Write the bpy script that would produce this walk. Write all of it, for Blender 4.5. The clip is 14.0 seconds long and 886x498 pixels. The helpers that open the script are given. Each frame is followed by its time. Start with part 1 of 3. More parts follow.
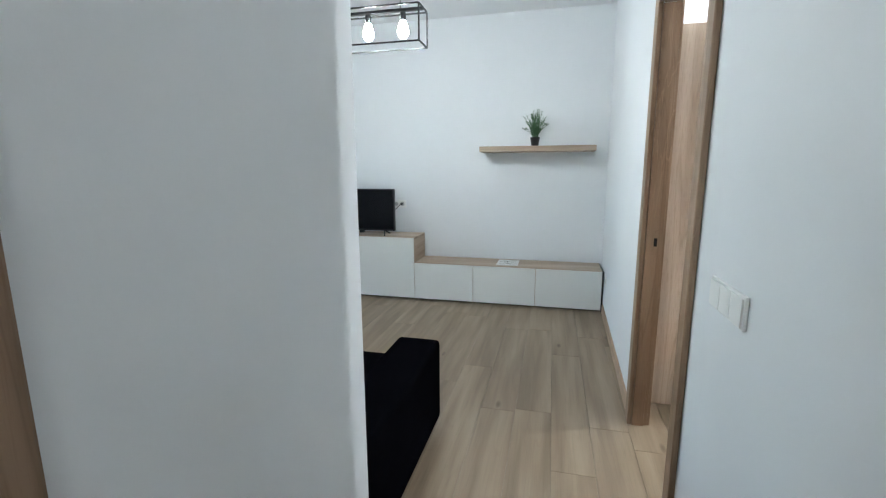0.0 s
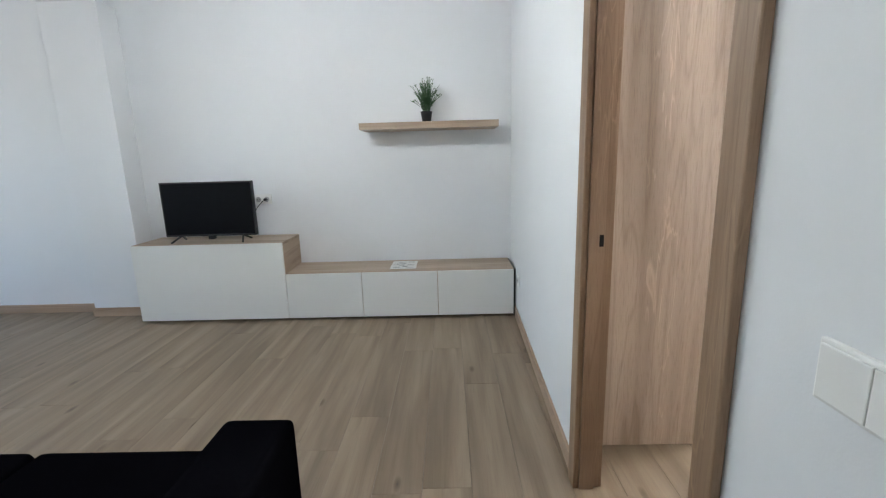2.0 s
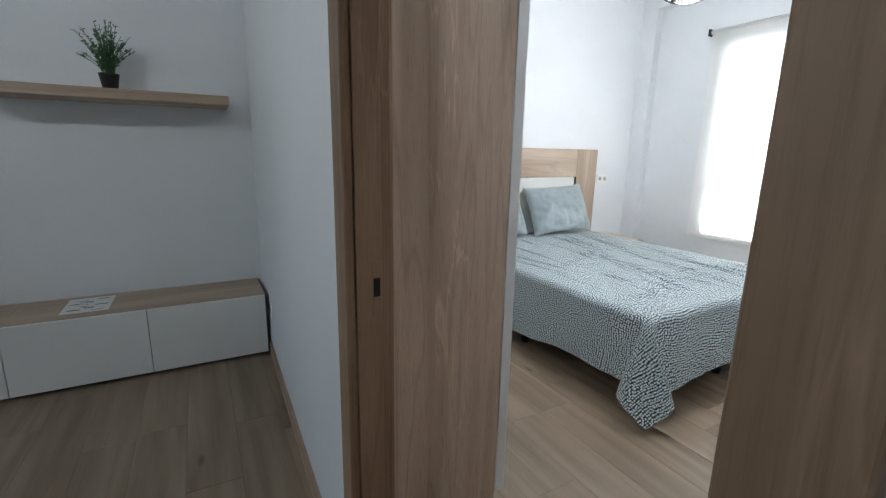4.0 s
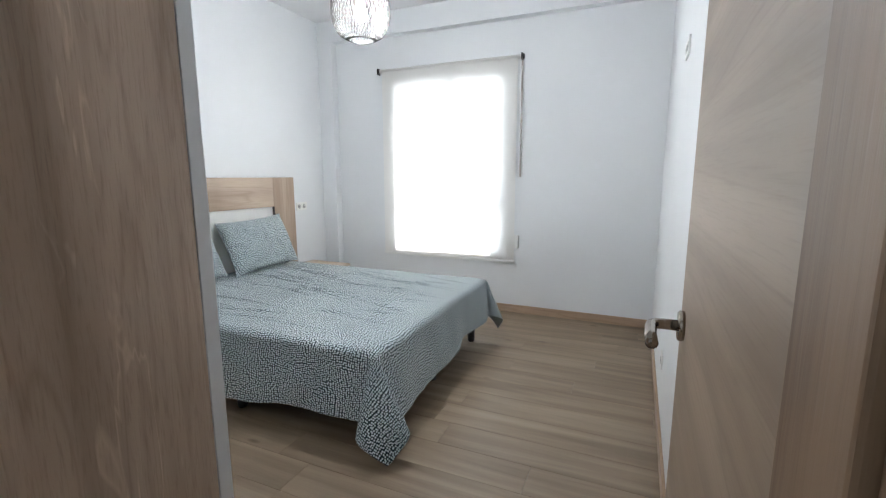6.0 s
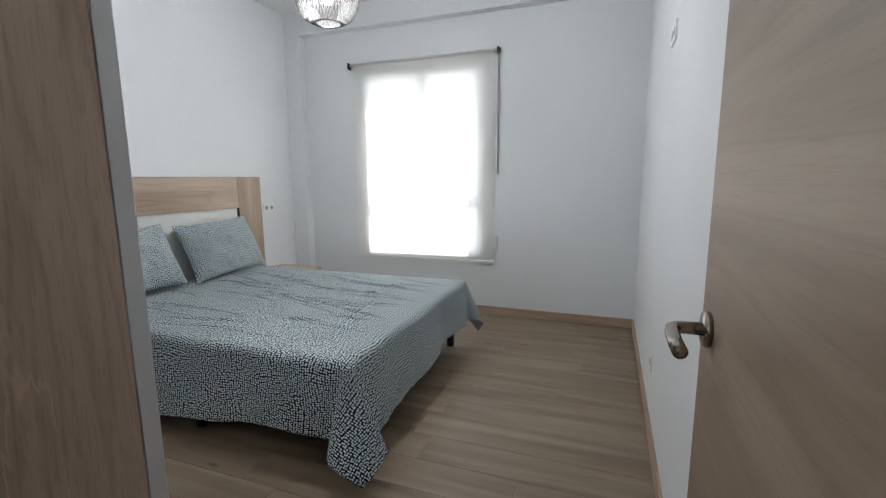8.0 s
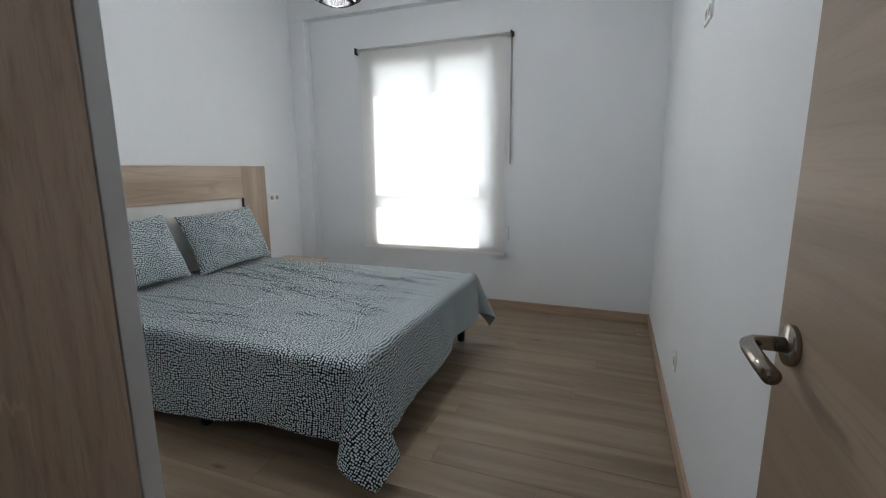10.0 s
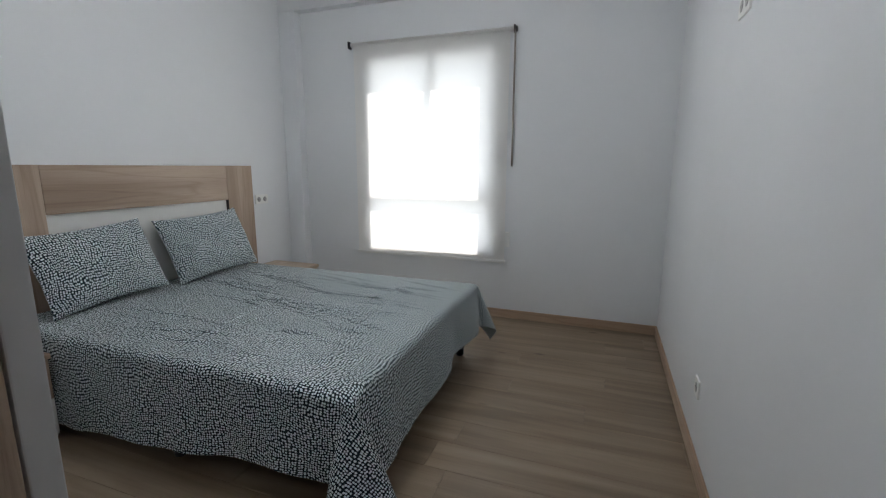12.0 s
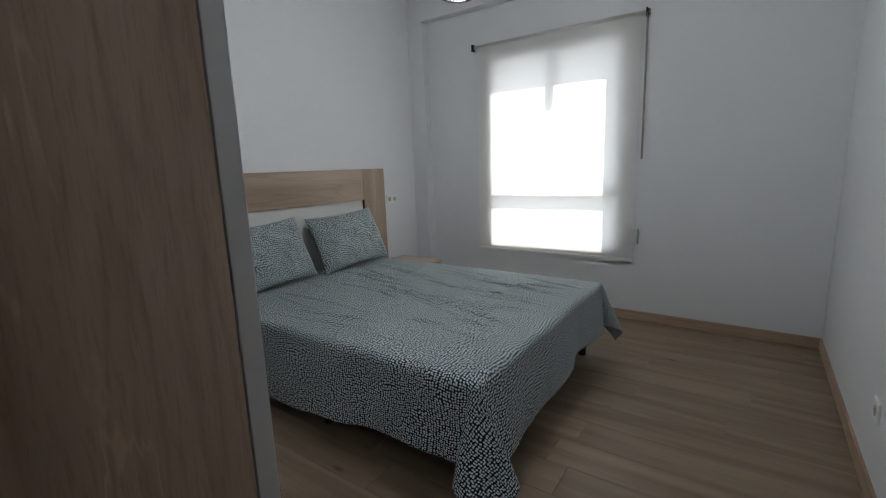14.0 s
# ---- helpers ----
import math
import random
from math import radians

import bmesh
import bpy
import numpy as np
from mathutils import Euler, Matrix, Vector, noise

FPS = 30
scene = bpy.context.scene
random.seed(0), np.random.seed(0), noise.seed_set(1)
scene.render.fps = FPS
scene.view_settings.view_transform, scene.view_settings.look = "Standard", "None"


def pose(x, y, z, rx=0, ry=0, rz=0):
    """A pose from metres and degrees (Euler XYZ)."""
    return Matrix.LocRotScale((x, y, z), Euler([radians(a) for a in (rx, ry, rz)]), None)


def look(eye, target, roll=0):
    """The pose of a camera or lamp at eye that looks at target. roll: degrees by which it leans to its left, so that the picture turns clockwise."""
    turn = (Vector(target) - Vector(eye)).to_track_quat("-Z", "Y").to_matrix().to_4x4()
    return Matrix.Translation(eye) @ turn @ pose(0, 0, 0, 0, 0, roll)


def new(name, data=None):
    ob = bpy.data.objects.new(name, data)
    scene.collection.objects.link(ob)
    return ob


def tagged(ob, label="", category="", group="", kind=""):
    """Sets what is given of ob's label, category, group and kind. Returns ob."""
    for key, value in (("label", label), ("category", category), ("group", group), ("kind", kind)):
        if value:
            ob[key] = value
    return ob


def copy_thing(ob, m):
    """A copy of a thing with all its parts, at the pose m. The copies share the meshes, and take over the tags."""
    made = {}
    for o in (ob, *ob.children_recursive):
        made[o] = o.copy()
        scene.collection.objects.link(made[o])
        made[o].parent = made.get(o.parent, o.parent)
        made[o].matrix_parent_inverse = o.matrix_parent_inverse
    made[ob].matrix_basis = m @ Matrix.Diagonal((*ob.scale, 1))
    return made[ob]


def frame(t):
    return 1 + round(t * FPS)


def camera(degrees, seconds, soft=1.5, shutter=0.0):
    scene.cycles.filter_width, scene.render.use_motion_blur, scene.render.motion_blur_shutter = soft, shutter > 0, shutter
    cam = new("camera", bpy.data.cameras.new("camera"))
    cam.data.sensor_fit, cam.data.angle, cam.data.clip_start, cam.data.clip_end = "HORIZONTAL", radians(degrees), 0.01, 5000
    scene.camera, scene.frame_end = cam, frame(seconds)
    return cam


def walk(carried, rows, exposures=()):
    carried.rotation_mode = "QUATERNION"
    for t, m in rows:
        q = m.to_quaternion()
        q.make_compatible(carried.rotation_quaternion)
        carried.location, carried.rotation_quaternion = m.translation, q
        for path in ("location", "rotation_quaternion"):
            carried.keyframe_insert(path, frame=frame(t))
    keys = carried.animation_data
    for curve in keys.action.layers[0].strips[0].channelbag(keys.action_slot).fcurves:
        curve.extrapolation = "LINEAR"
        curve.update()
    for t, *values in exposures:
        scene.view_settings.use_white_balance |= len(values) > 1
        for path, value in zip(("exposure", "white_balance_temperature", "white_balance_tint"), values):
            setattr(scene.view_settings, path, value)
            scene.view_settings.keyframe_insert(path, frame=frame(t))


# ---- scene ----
cam = camera(90.0, 14.0, soft=1.2)
PATH = [
    (0, (-0.469, -4.171, 1.311), (-0.941, -2.26, 0.958), -0.2),
    (0.5, (-0.467, -4.009, 1.283), (-0.736, -2.064, 0.905), -0.5),
    (1, (-0.499, -3.813, 1.286), (-0.565, -1.853, 0.896), -1.7),
    (1.5, (-0.512, -3.618, 1.262), (-0.562, -1.659, 0.859), -1.7),
    (2, (-0.492, -3.366, 1.252), (-0.526, -1.408, 0.849), -1.6),
    (2.5, (-0.488, -3.192, 1.247), (-0.451, -1.235, 0.835), -1.1),
    (3, (-0.464, -3.042, 1.252), (-0.17, -1.109, 0.827), -1.6),
    (3.5, (-0.398, -2.894, 1.249), (0.232, -1.045, 0.821), -0.4),
    (4, (-0.292, -2.739, 1.243), (0.649, -1.029, 0.817), 1.1),
    (4.2, (-0.257, -2.698, 1.248), (0.844, -1.08, 0.834), 1.4),
    (6.3, (-0.124, -2.563, 1.305), (1.698, -1.801, 0.986), -0.4),
    (6.5, (-0.097, -2.568, 1.3), (1.723, -1.803, 0.983), -0.6),
    (7, (-0.056, -2.533, 1.293), (1.767, -1.775, 0.969), -0.5),
    (7.5, (-0.028, -2.502, 1.288), (1.811, -1.786, 0.964), -0.3),
    (8, (-0.015, -2.495, 1.263), (1.836, -1.803, 0.951), -0.5),
    (8.5, (-0.023, -2.474, 1.256), (1.822, -1.77, 0.934), -0.9),
    (11, (0.183, -2.343, 1.281), (2.019, -1.645, 0.9), 0.1),
    (11.5, (0.232, -2.302, 1.294), (2.073, -1.621, 0.908), 0.2),
    (12, (0.258, -2.296, 1.293), (2.105, -1.621, 0.929), 0.2),
    (12.5, (0.267, -2.297, 1.288), (2.119, -1.638, 0.918), 0.1),
    (13, (0.262, -2.299, 1.288), (2.108, -1.624, 0.917), 0.1),
    (13.5, (0.246, -2.295, 1.296), (2.025, -1.458, 0.925), -0.5),
    (14, (0.185, -2.296, 1.296), (1.789, -1.159, 0.93), -2.0),
]
EXPOSURES = [
    (0.0, 3.9, 6150, 4), (0.5, 3.85, 6250, 5), (1.0, 3.75, 6550, 8), (1.5, 3.68, 6650, 9), (2.0, 3.82, 6500, 9), (2.5, 3.8, 6350, 8), (3.0, 3.05, 6250, 8), (3.5, 2.52, 6200, 8), (4.2, 2.5, 6200, 8),
    (6.3, 2.08, 6350, 9), (7.0, 1.82, 6400, 9), (7.5, 1.78, 6400, 9), (8.5, 1.6, 6400, 9), (11.0, 1.22, 6400, 9), (12.5, 1.1, 6400, 10), (14.0, 0.82, 6400, 9),
]
walk(cam, [(t, look(eye, target, roll)) for t, eye, target, roll in PATH], EXPOSURES)
BED_WINDOW, LIVING_WINDOW = 3.2, 0.3

# ---- world, sun, large lights ----
world = bpy.data.worlds.new("sky")
scene.world = world
world.use_nodes = True
SUN_EL, SUN_AZ = radians(45), radians(25)  # azimuth from +x towards -y
wn = world.node_tree
sky = wn.nodes.new("ShaderNodeTexSky")
sky.sky_type, sky.sun_disc = 'NISHITA', False
sky.sun_elevation, sky.sun_rotation = SUN_EL, radians(90) + SUN_AZ
wn.links.new(sky.outputs[0], wn.nodes["Background"].inputs[0])
wn.nodes["Background"].inputs[1].default_value = 0.07
sun_data = bpy.data.lights.new("sun", 'SUN')
sun_data.energy, sun_data.angle, sun_data.color = 3.0, radians(0.5), (1.0, 0.95, 0.88)
sun = new("sun", sun_data)
sun_dir = Vector((-math.cos(SUN_EL) * math.cos(SUN_AZ), math.cos(SUN_EL) * math.sin(SUN_AZ), -math.sin(SUN_EL)))
sun.rotation_euler = sun_dir.to_track_quat("-Z", "Y").to_euler()


def area_lamp(name, m, sx, sy, power, color):
    d = bpy.data.lights.new(name, 'AREA')
    d.shape, d.size, d.size_y, d.energy, d.color = 'RECTANGLE', sx, sy, power, color
    ob = new(name, d)
    ob.matrix_world = m
    return ob


# sky light in the bedroom window's opening and in the living room's window
area_lamp("bedroom_window_light", pose(4.23, -0.82, 1.40, 0, 90, 0), 1.66, 1.16, BED_WINDOW, (0.93, 0.97, 1.0))
area_lamp("living_window_light", pose(-5.95, -1.3, 1.35, 0, -90, 0), 1.9, 1.5, LIVING_WINDOW, (0.90, 0.96, 1.0))


# ---- materials ----
def material(name):
    m = bpy.data.materials.new(name)
    m.use_nodes = True
    nt = m.node_tree
    return m, nt, nt.nodes["Principled BSDF"]


def node(nt, kind, **values):
    n = nt.nodes.new(kind)
    for k, v in values.items():
        n.inputs[k].default_value = v
    return n


def ramp(nt, source, stops):
    r = nt.nodes.new("ShaderNodeValToRGB")
    els = r.color_ramp.elements
    while len(els) < len(stops):
        els.new(0.5)
    for e, (p, c) in zip(els, stops):
        e.position, e.color = p, (*c, 1)
    nt.links.new(source, r.inputs[0])
    return r.outputs[0]


def bump(nt, shader, source, strength, distance):
    b = node(nt, "ShaderNodeBump", Strength=strength, Distance=distance)
    nt.links.new(source, b.inputs["Height"])
    nt.links.new(b.outputs[0], shader.inputs["Normal"])


def mixed(nt, fac, a, b, blend='MIX'):
    m = nt.nodes.new("ShaderNodeMix")
    m.data_type, m.blend_type = 'RGBA', blend
    for sock, v in ((m.inputs[0], fac), (m.inputs[6], a), (m.inputs[7], b)):
        if isinstance(v, bpy.types.NodeSocket):
            nt.links.new(v, sock)
        elif isinstance(v, (int, float)):
            sock.default_value = v
        else:
            sock.default_value = (*v, 1)
    return m.outputs[2]


def paint(name, color, rough=0.75, grain=220.0, depth=0.0006, vary=0.03):
    """Painted plaster: fine roller relief and faint broad unevenness."""
    m, nt, sh = material(name)
    co = nt.nodes.new("ShaderNodeTexCoord")
    big = node(nt, "ShaderNodeTexNoise", Scale=1.7, Detail=3.0)
    fine = node(nt, "ShaderNodeTexNoise", Scale=grain, Detail=2.0)
    for n in (big, fine):
        nt.links.new(co.outputs["Object"], n.inputs["Vector"])
    nt.links.new(ramp(nt, big.outputs[0], [(0.3, [c * (1 - vary) for c in color]), (0.7, color)]), sh.inputs["Base Color"])
    sh.inputs["Roughness"].default_value = rough
    bump(nt, sh, fine.outputs[0], 0.25, depth)
    return m


def plain(name, color, rough=0.5, metal=0.0, speck=300.0, strength=0.08):
    m, nt, sh = material(name)
    co = nt.nodes.new("ShaderNodeTexCoord")
    n = node(nt, "ShaderNodeTexNoise", Scale=speck, Detail=2.0)
    nt.links.new(co.outputs["Object"], n.inputs["Vector"])
    r = nt.nodes.new("ShaderNodeMapRange")
    r.inputs["To Min"].default_value, r.inputs["To Max"].default_value = max(rough - 0.06, 0.02), min(rough + 0.08, 1)
    nt.links.new(n.outputs[0], r.inputs["Value"])
    nt.links.new(r.outputs[0], sh.inputs["Roughness"])
    sh.inputs["Base Color"].default_value, sh.inputs["Metallic"].default_value = (*color, 1), metal
    bump(nt, sh, n.outputs[0], strength, 0.0004)
    return m


def wood(name, dark, mid, light, axis, rough=0.5, coarse=1.0, per_piece=False, knots=0.0, relief=0.0007, figuring=0.75, poring_amount=0.8, pore_along=4.0, flames=0.0):
    """Oak-like laminate with its grain along one axis of object space: broad tonal bands, cathedral figure, fine pores."""
    m, nt, sh = material(name)
    co = nt.nodes.new("ShaderNodeTexCoord")
    vec = co.outputs["Object"]
    if per_piece:
        info = nt.nodes.new("ShaderNodeObjectInfo")
        mul = nt.nodes.new("ShaderNodeVectorMath")
        mul.operation = 'MULTIPLY'
        comb = nt.nodes.new("ShaderNodeCombineXYZ")
        for k in range(3):
            nt.links.new(info.outputs["Random"], comb.inputs[k])
        nt.links.new(comb.outputs[0], mul.inputs[0])
        mul.inputs[1].default_value = (37.0, 91.0, 53.0)
        add = nt.nodes.new("ShaderNodeVectorMath")
        nt.links.new(vec, add.inputs[0])
        nt.links.new(mul.outputs[0], add.inputs[1])
        vec = add.outputs[0]

    def stretched(along, across):
        mp = nt.nodes.new("ShaderNodeMapping")
        mp.inputs["Scale"].default_value = [along if k == axis else across for k in range(3)]
        nt.links.new(vec, mp.inputs["Vector"])
        return mp.outputs[0]

    bands = node(nt, "ShaderNodeTexNoise", Scale=1.0, Detail=2.0, Roughness=0.45, Distortion=0.3)
    nt.links.new(stretched(0.6 * coarse, 8.0 * coarse), bands.inputs["Vector"])
    figure = node(nt, "ShaderNodeTexNoise", Scale=1.0, Detail=2.0, Distortion=0.5)
    nt.links.new(stretched(0.5 * coarse, 8.0 * coarse), figure.inputs["Vector"])
    rings = nt.nodes.new("ShaderNodeMath")
    rings.operation = 'MULTIPLY'
    rings.inputs[1].default_value = 11.0
    nt.links.new(figure.outputs[0], rings.inputs[0])
    frac = nt.nodes.new("ShaderNodeMath")
    frac.operation = 'PINGPONG'
    frac.inputs[1].default_value = 1.0
    nt.links.new(rings.outputs[0], frac.inputs[0])
    pores = node(nt, "ShaderNodeTexNoise", Scale=1.0, Detail=4.0, Roughness=0.65)
    nt.links.new(stretched(pore_along, 240.0), pores.inputs["Vector"])
    base = ramp(nt, bands.outputs[0], [(0.3, dark), (0.5, mid), (0.72, light)])
    lines = ramp(nt, frac.outputs[0], [(0.0, (0.80, 0.77, 0.74)), (0.28, (1, 1, 1)), (1.0, (1, 1, 1))])
    poring = ramp(nt, pores.outputs[0], [(0.30, (0.80, 0.78, 0.76)), (0.50, (1, 1, 1))])
    col = mixed(nt, figuring, base, lines, 'MULTIPLY')
    col = mixed(nt, poring_amount, col, poring, 'MULTIPLY')
    if flames:
        veins = node(nt, "ShaderNodeTexNoise", Scale=1.0, Detail=3.0, Roughness=0.55, Distortion=0.9)
        nt.links.new(stretched(1.3, 11.0), veins.inputs["Vector"])
        vein = ramp(nt, veins.outputs[0], [(0.485, (0, 0, 0)), (0.5, (1, 1, 1)), (0.512, (0, 0, 0))])
        patch = node(nt, "ShaderNodeTexNoise", Scale=1.0, Detail=1.0)
        nt.links.new(stretched(1.1, 5.0), patch.inputs["Vector"])
        where = ramp(nt, patch.outputs[0], [(0.50, (0, 0, 0)), (0.60, (1, 1, 1))])
        pale = mixed(nt, 1.0, vein, where, 'MULTIPLY')
        scaled = mixed(nt, 1.0, pale, tuple(flames * c for c in light), 'MULTIPLY')
        col = mixed(nt, 1.0, col, scaled, 'ADD')
    if per_piece:
        tone = ramp(nt, info.outputs["Random"], [(0.0, (0.95, 0.945, 0.94)), (1.0, (1.04, 1.04, 1.035))])
        col = mixed(nt, 1.0, col, tone, 'MULTIPLY')
    if knots:
        v = node(nt, "ShaderNodeTexVoronoi", Scale=1.0)
        nt.links.new(stretched(2.2, 6.0), v.inputs["Vector"])
        spot = ramp(nt, v.outputs["Distance"], [(0.0, (0.35, 0.30, 0.26)), (knots, (0.7, 0.66, 0.62)), (knots * 1.8, (1, 1, 1))])
        col = mixed(nt, 1.0, col, spot, 'MULTIPLY')
    nt.links.new(col, sh.inputs["Base Color"])
    sh.inputs["Roughness"].default_value = rough
    bump(nt, sh, pores.outputs[0], 0.35, relief)
    return m


WALL = paint("white_wall_paint", (0.765, 0.78, 0.795))
CEIL = paint("white_ceiling_paint", (0.80, 0.81, 0.82), 0.85)
OAK = dict(dark=(0.30, 0.215, 0.155), mid=(0.40, 0.30, 0.225), light=(0.50, 0.39, 0.30))
FLOOR = wood("laminate_floor_oak", (0.190, 0.138, 0.090), (0.255, 0.190, 0.128), (0.325, 0.250, 0.174), 1, 0.42, 1.7, True, 0.06, figuring=0.28, poring_amount=0.5)
DOOR_OAK = wood("door_oak_vertical", (0.19, 0.116, 0.068), (0.27, 0.172, 0.105), (0.345, 0.232, 0.15), 2, 0.5, 1.6, pore_along=12.0, flames=0.2)
LEAF_OAK = wood("door_leaf_oak", (0.215, 0.15, 0.10), (0.305, 0.222, 0.155), (0.40, 0.305, 0.222), 0, 0.45, 1.1, figuring=0.45, poring_amount=0.6, pore_along=9.0, flames=0.1)
PANEL_OAK = wood("wardrobe_oak_vertical", (0.31, 0.23, 0.168), (0.475, 0.365, 0.28), (0.57, 0.455, 0.36), 2, 0.5, 1.1, figuring=0.7, poring_amount=0.95, pore_along=14.0, flames=0.24)
HEAD_OAK = wood("headboard_oak_across", axis=0, **OAK)
HEAD_UP = wood("headboard_oak_upright", axis=2, **OAK)
TOP_OAK = wood("cabinet_oak_across", (0.34, 0.25, 0.175), (0.43, 0.33, 0.24), (0.52, 0.41, 0.31), 0)
SIDE_OAK = wood("cabinet_oak_side", (0.38, 0.27, 0.18), (0.46, 0.34, 0.24), (0.55, 0.42, 0.31), 1)
SKIRT_X = wood("baseboard_oak_x", (0.36, 0.245, 0.165), (0.44, 0.31, 0.215), (0.52, 0.38, 0.275), 0)
SKIRT_Y = wood("baseboard_oak_y", (0.36, 0.245, 0.165), (0.44, 0.31, 0.215), (0.52, 0.38, 0.275), 1)
JOINT = plain("floor_joint", (0.10, 0.078, 0.06), 0.9)
WHITE_FRONT = plain("white_lacquered_front", (0.74, 0.745, 0.72), 0.38, 0, 60, 0.02)
WHITE_PLASTIC = plain("white_plastic", (0.80, 0.80, 0.78), 0.32, 0, 90, 0.02)
RECESS_SHADE = plain("recess_shade", (0.42, 0.42, 0.41), 0.4)
GREY_EDGE = plain("white_melamine", (0.66, 0.68, 0.70), 0.45, 0, 90, 0.03)
BLACK_PLASTIC = plain("black_plastic", (0.015, 0.015, 0.016), 0.35)
BLACK_METAL = plain("black_metal", (0.02, 0.02, 0.02), 0.4, 0.6)
WIRE = plain("grey_brown_wire", (0.018, 0.016, 0.014), 0.7, 0.0)
BASE_AND_SHADE = plain("dark_bed_base_and_shade", (0.05, 0.045, 0.042), 0.8)
SCREEN = plain("tv_screen_glass", (0.003, 0.003, 0.004), 0.18, 0, 20, 0.0)
SCREEN.node_tree.nodes["Principled BSDF"].inputs["Specular IOR Level"].default_value = 0.15
NICKEL = plain("satin_nickel", (0.34, 0.30, 0.26), 0.17, 1.0)
# near-black for the shade inside holes and slots, set on as solid pieces
HOLE_SHADE = plain("hole_shade", (0.012, 0.010, 0.009), 0.9)
ALU = plain("white_aluminium", (0.78, 0.79, 0.80), 0.35)


def fabric(name, color, rough=0.95, scale=900.0):
    m, nt, sh = material(name)
    co = nt.nodes.new("ShaderNodeTexCoord")
    w = node(nt, "ShaderNodeTexNoise", Scale=scale, Detail=1.0)
    big = node(nt, "ShaderNodeTexNoise", Scale=6.0, Detail=3.0)
    for n in (w, big):
        nt.links.new(co.outputs["Object"], n.inputs["Vector"])
    nt.links.new(ramp(nt, big.outputs[0], [(0.3, [c * 0.8 for c in color]), (0.7, [c * 1.15 for c in color])]), sh.inputs["Base Color"])
    sh.inputs["Roughness"].default_value = rough
    sh.inputs["Specular IOR Level"].default_value = 0.1
    bump(nt, sh, w.outputs[0], 0.4, 0.001)
    return m


BLACK_FABRIC = fabric("black_sofa_fabric", (0.0025, 0.0025, 0.0035))
BLACK_FABRIC.node_tree.nodes["Principled BSDF"].inputs["Specular IOR Level"].default_value = 0.0
MATTRESS = fabric("mattress_cloth", (0.6, 0.62, 0.62))


def print_cloth(name):
    """Dark teal cotton print with wavy rows of small white dots."""
    m, nt, sh = material(name)
    uv = nt.nodes.new("ShaderNodeTexCoord")
    warp = node(nt, "ShaderNodeTexNoise", Scale=5.5, Detail=1.0)
    nt.links.new(uv.outputs["UV"], warp.inputs["Vector"])
    sub = nt.nodes.new("ShaderNodeVectorMath")
    sub.operation = 'MULTIPLY_ADD'
    sub.inputs[1].default_value = (0.07, 0.07, 0.0)
    nt.links.new(warp.outputs["Color"], sub.inputs[0])
    nt.links.new(uv.outputs["UV"], sub.inputs[2])
    rows = nt.nodes.new("ShaderNodeMapping")
    rows.inputs["Scale"].default_value = (92.0, 80.0, 1.0)
    nt.links.new(sub.outputs[0], rows.inputs["Vector"])
    vor = node(nt, "ShaderNodeTexVoronoi", Scale=1.0, Randomness=0.46)
    vor.voronoi_dimensions, vor.feature = '2D', 'F1'
    nt.links.new(rows.outputs[0], vor.inputs["Vector"])
    dots = ramp(nt, vor.outputs["Distance"], [(0.33, (0.82, 0.91, 0.93)), (0.39, (0.008, 0.026, 0.034))])
    wear = node(nt, "ShaderNodeTexNoise", Scale=5.0, Detail=3.0)
    nt.links.new(uv.outputs["UV"], wear.inputs["Vector"])
    nt.links.new(mixed(nt, 1.0, dots, ramp(nt, wear.outputs[0], [(0.3, (0.86, 0.88, 0.89)), (0.7, (1, 1, 1))]), 'MULTIPLY'), sh.inputs["Base Color"])
    sh.inputs["Roughness"].default_value = 0.85
    sh.inputs["Specular IOR Level"].default_value = 0.25
    sh.inputs["Sheen Weight"].default_value = 0.15
    weave = node(nt, "ShaderNodeTexNoise", Scale=700.0, Detail=1.0)
    nt.links.new(uv.outputs["UV"], weave.inputs["Vector"])
    bump(nt, sh, weave.outputs[0], 0.2, 0.0006)
    return m


PRINT = print_cloth("dotted_print_cotton")


def translucent_cloth(name):
    m, nt, sh = material(name)
    sh.inputs["Base Color"].default_value = (0.80, 0.79, 0.77, 1)
    sh.inputs["Roughness"].default_value = 0.9
    sh.inputs["Specular IOR Level"].default_value = 0.1
    co = nt.nodes.new("ShaderNodeTexCoord")
    w = node(nt, "ShaderNodeTexNoise", Scale=500.0, Detail=1.0)
    nt.links.new(co.outputs["Object"], w.inputs["Vector"])
    bump(nt, sh, w.outputs[0], 0.2, 0.0004)
    tr = nt.nodes.new("ShaderNodeBsdfTranslucent")
    tr.inputs[0].default_value = (0.82, 0.81, 0.79, 1)
    mx = nt.nodes.new("ShaderNodeMixShader")
    mx.inputs[0].default_value = 0.68
    nt.links.new(sh.outputs[0], mx.inputs[1])
    nt.links.new(tr.outputs[0], mx.inputs[2])
    nt.links.new(mx.outputs[0], nt.nodes["Material Output"].inputs["Surface"])
    return m


BLIND = translucent_cloth("translucent_blind_cloth")


def glass(name):
    m, nt, sh = material(name)
    sh.inputs["Base Color"].default_value = (0.97, 0.98, 0.98, 1)
    sh.inputs["Transmission Weight"].default_value = 1.0
    sh.inputs["Roughness"].default_value = 0.02
    sh.inputs["IOR"].default_value = 1.02
    return m


GLASS = glass("window_glass")


def glow(name, color, strength):
    m, nt, sh = material(name)
    sh.inputs["Base Color"].default_value = (0.9, 0.9, 0.9, 1)
    sh.inputs["Emission Color"].default_value = (*color, 1)
    sh.inputs["Emission Strength"].default_value = strength
    return m


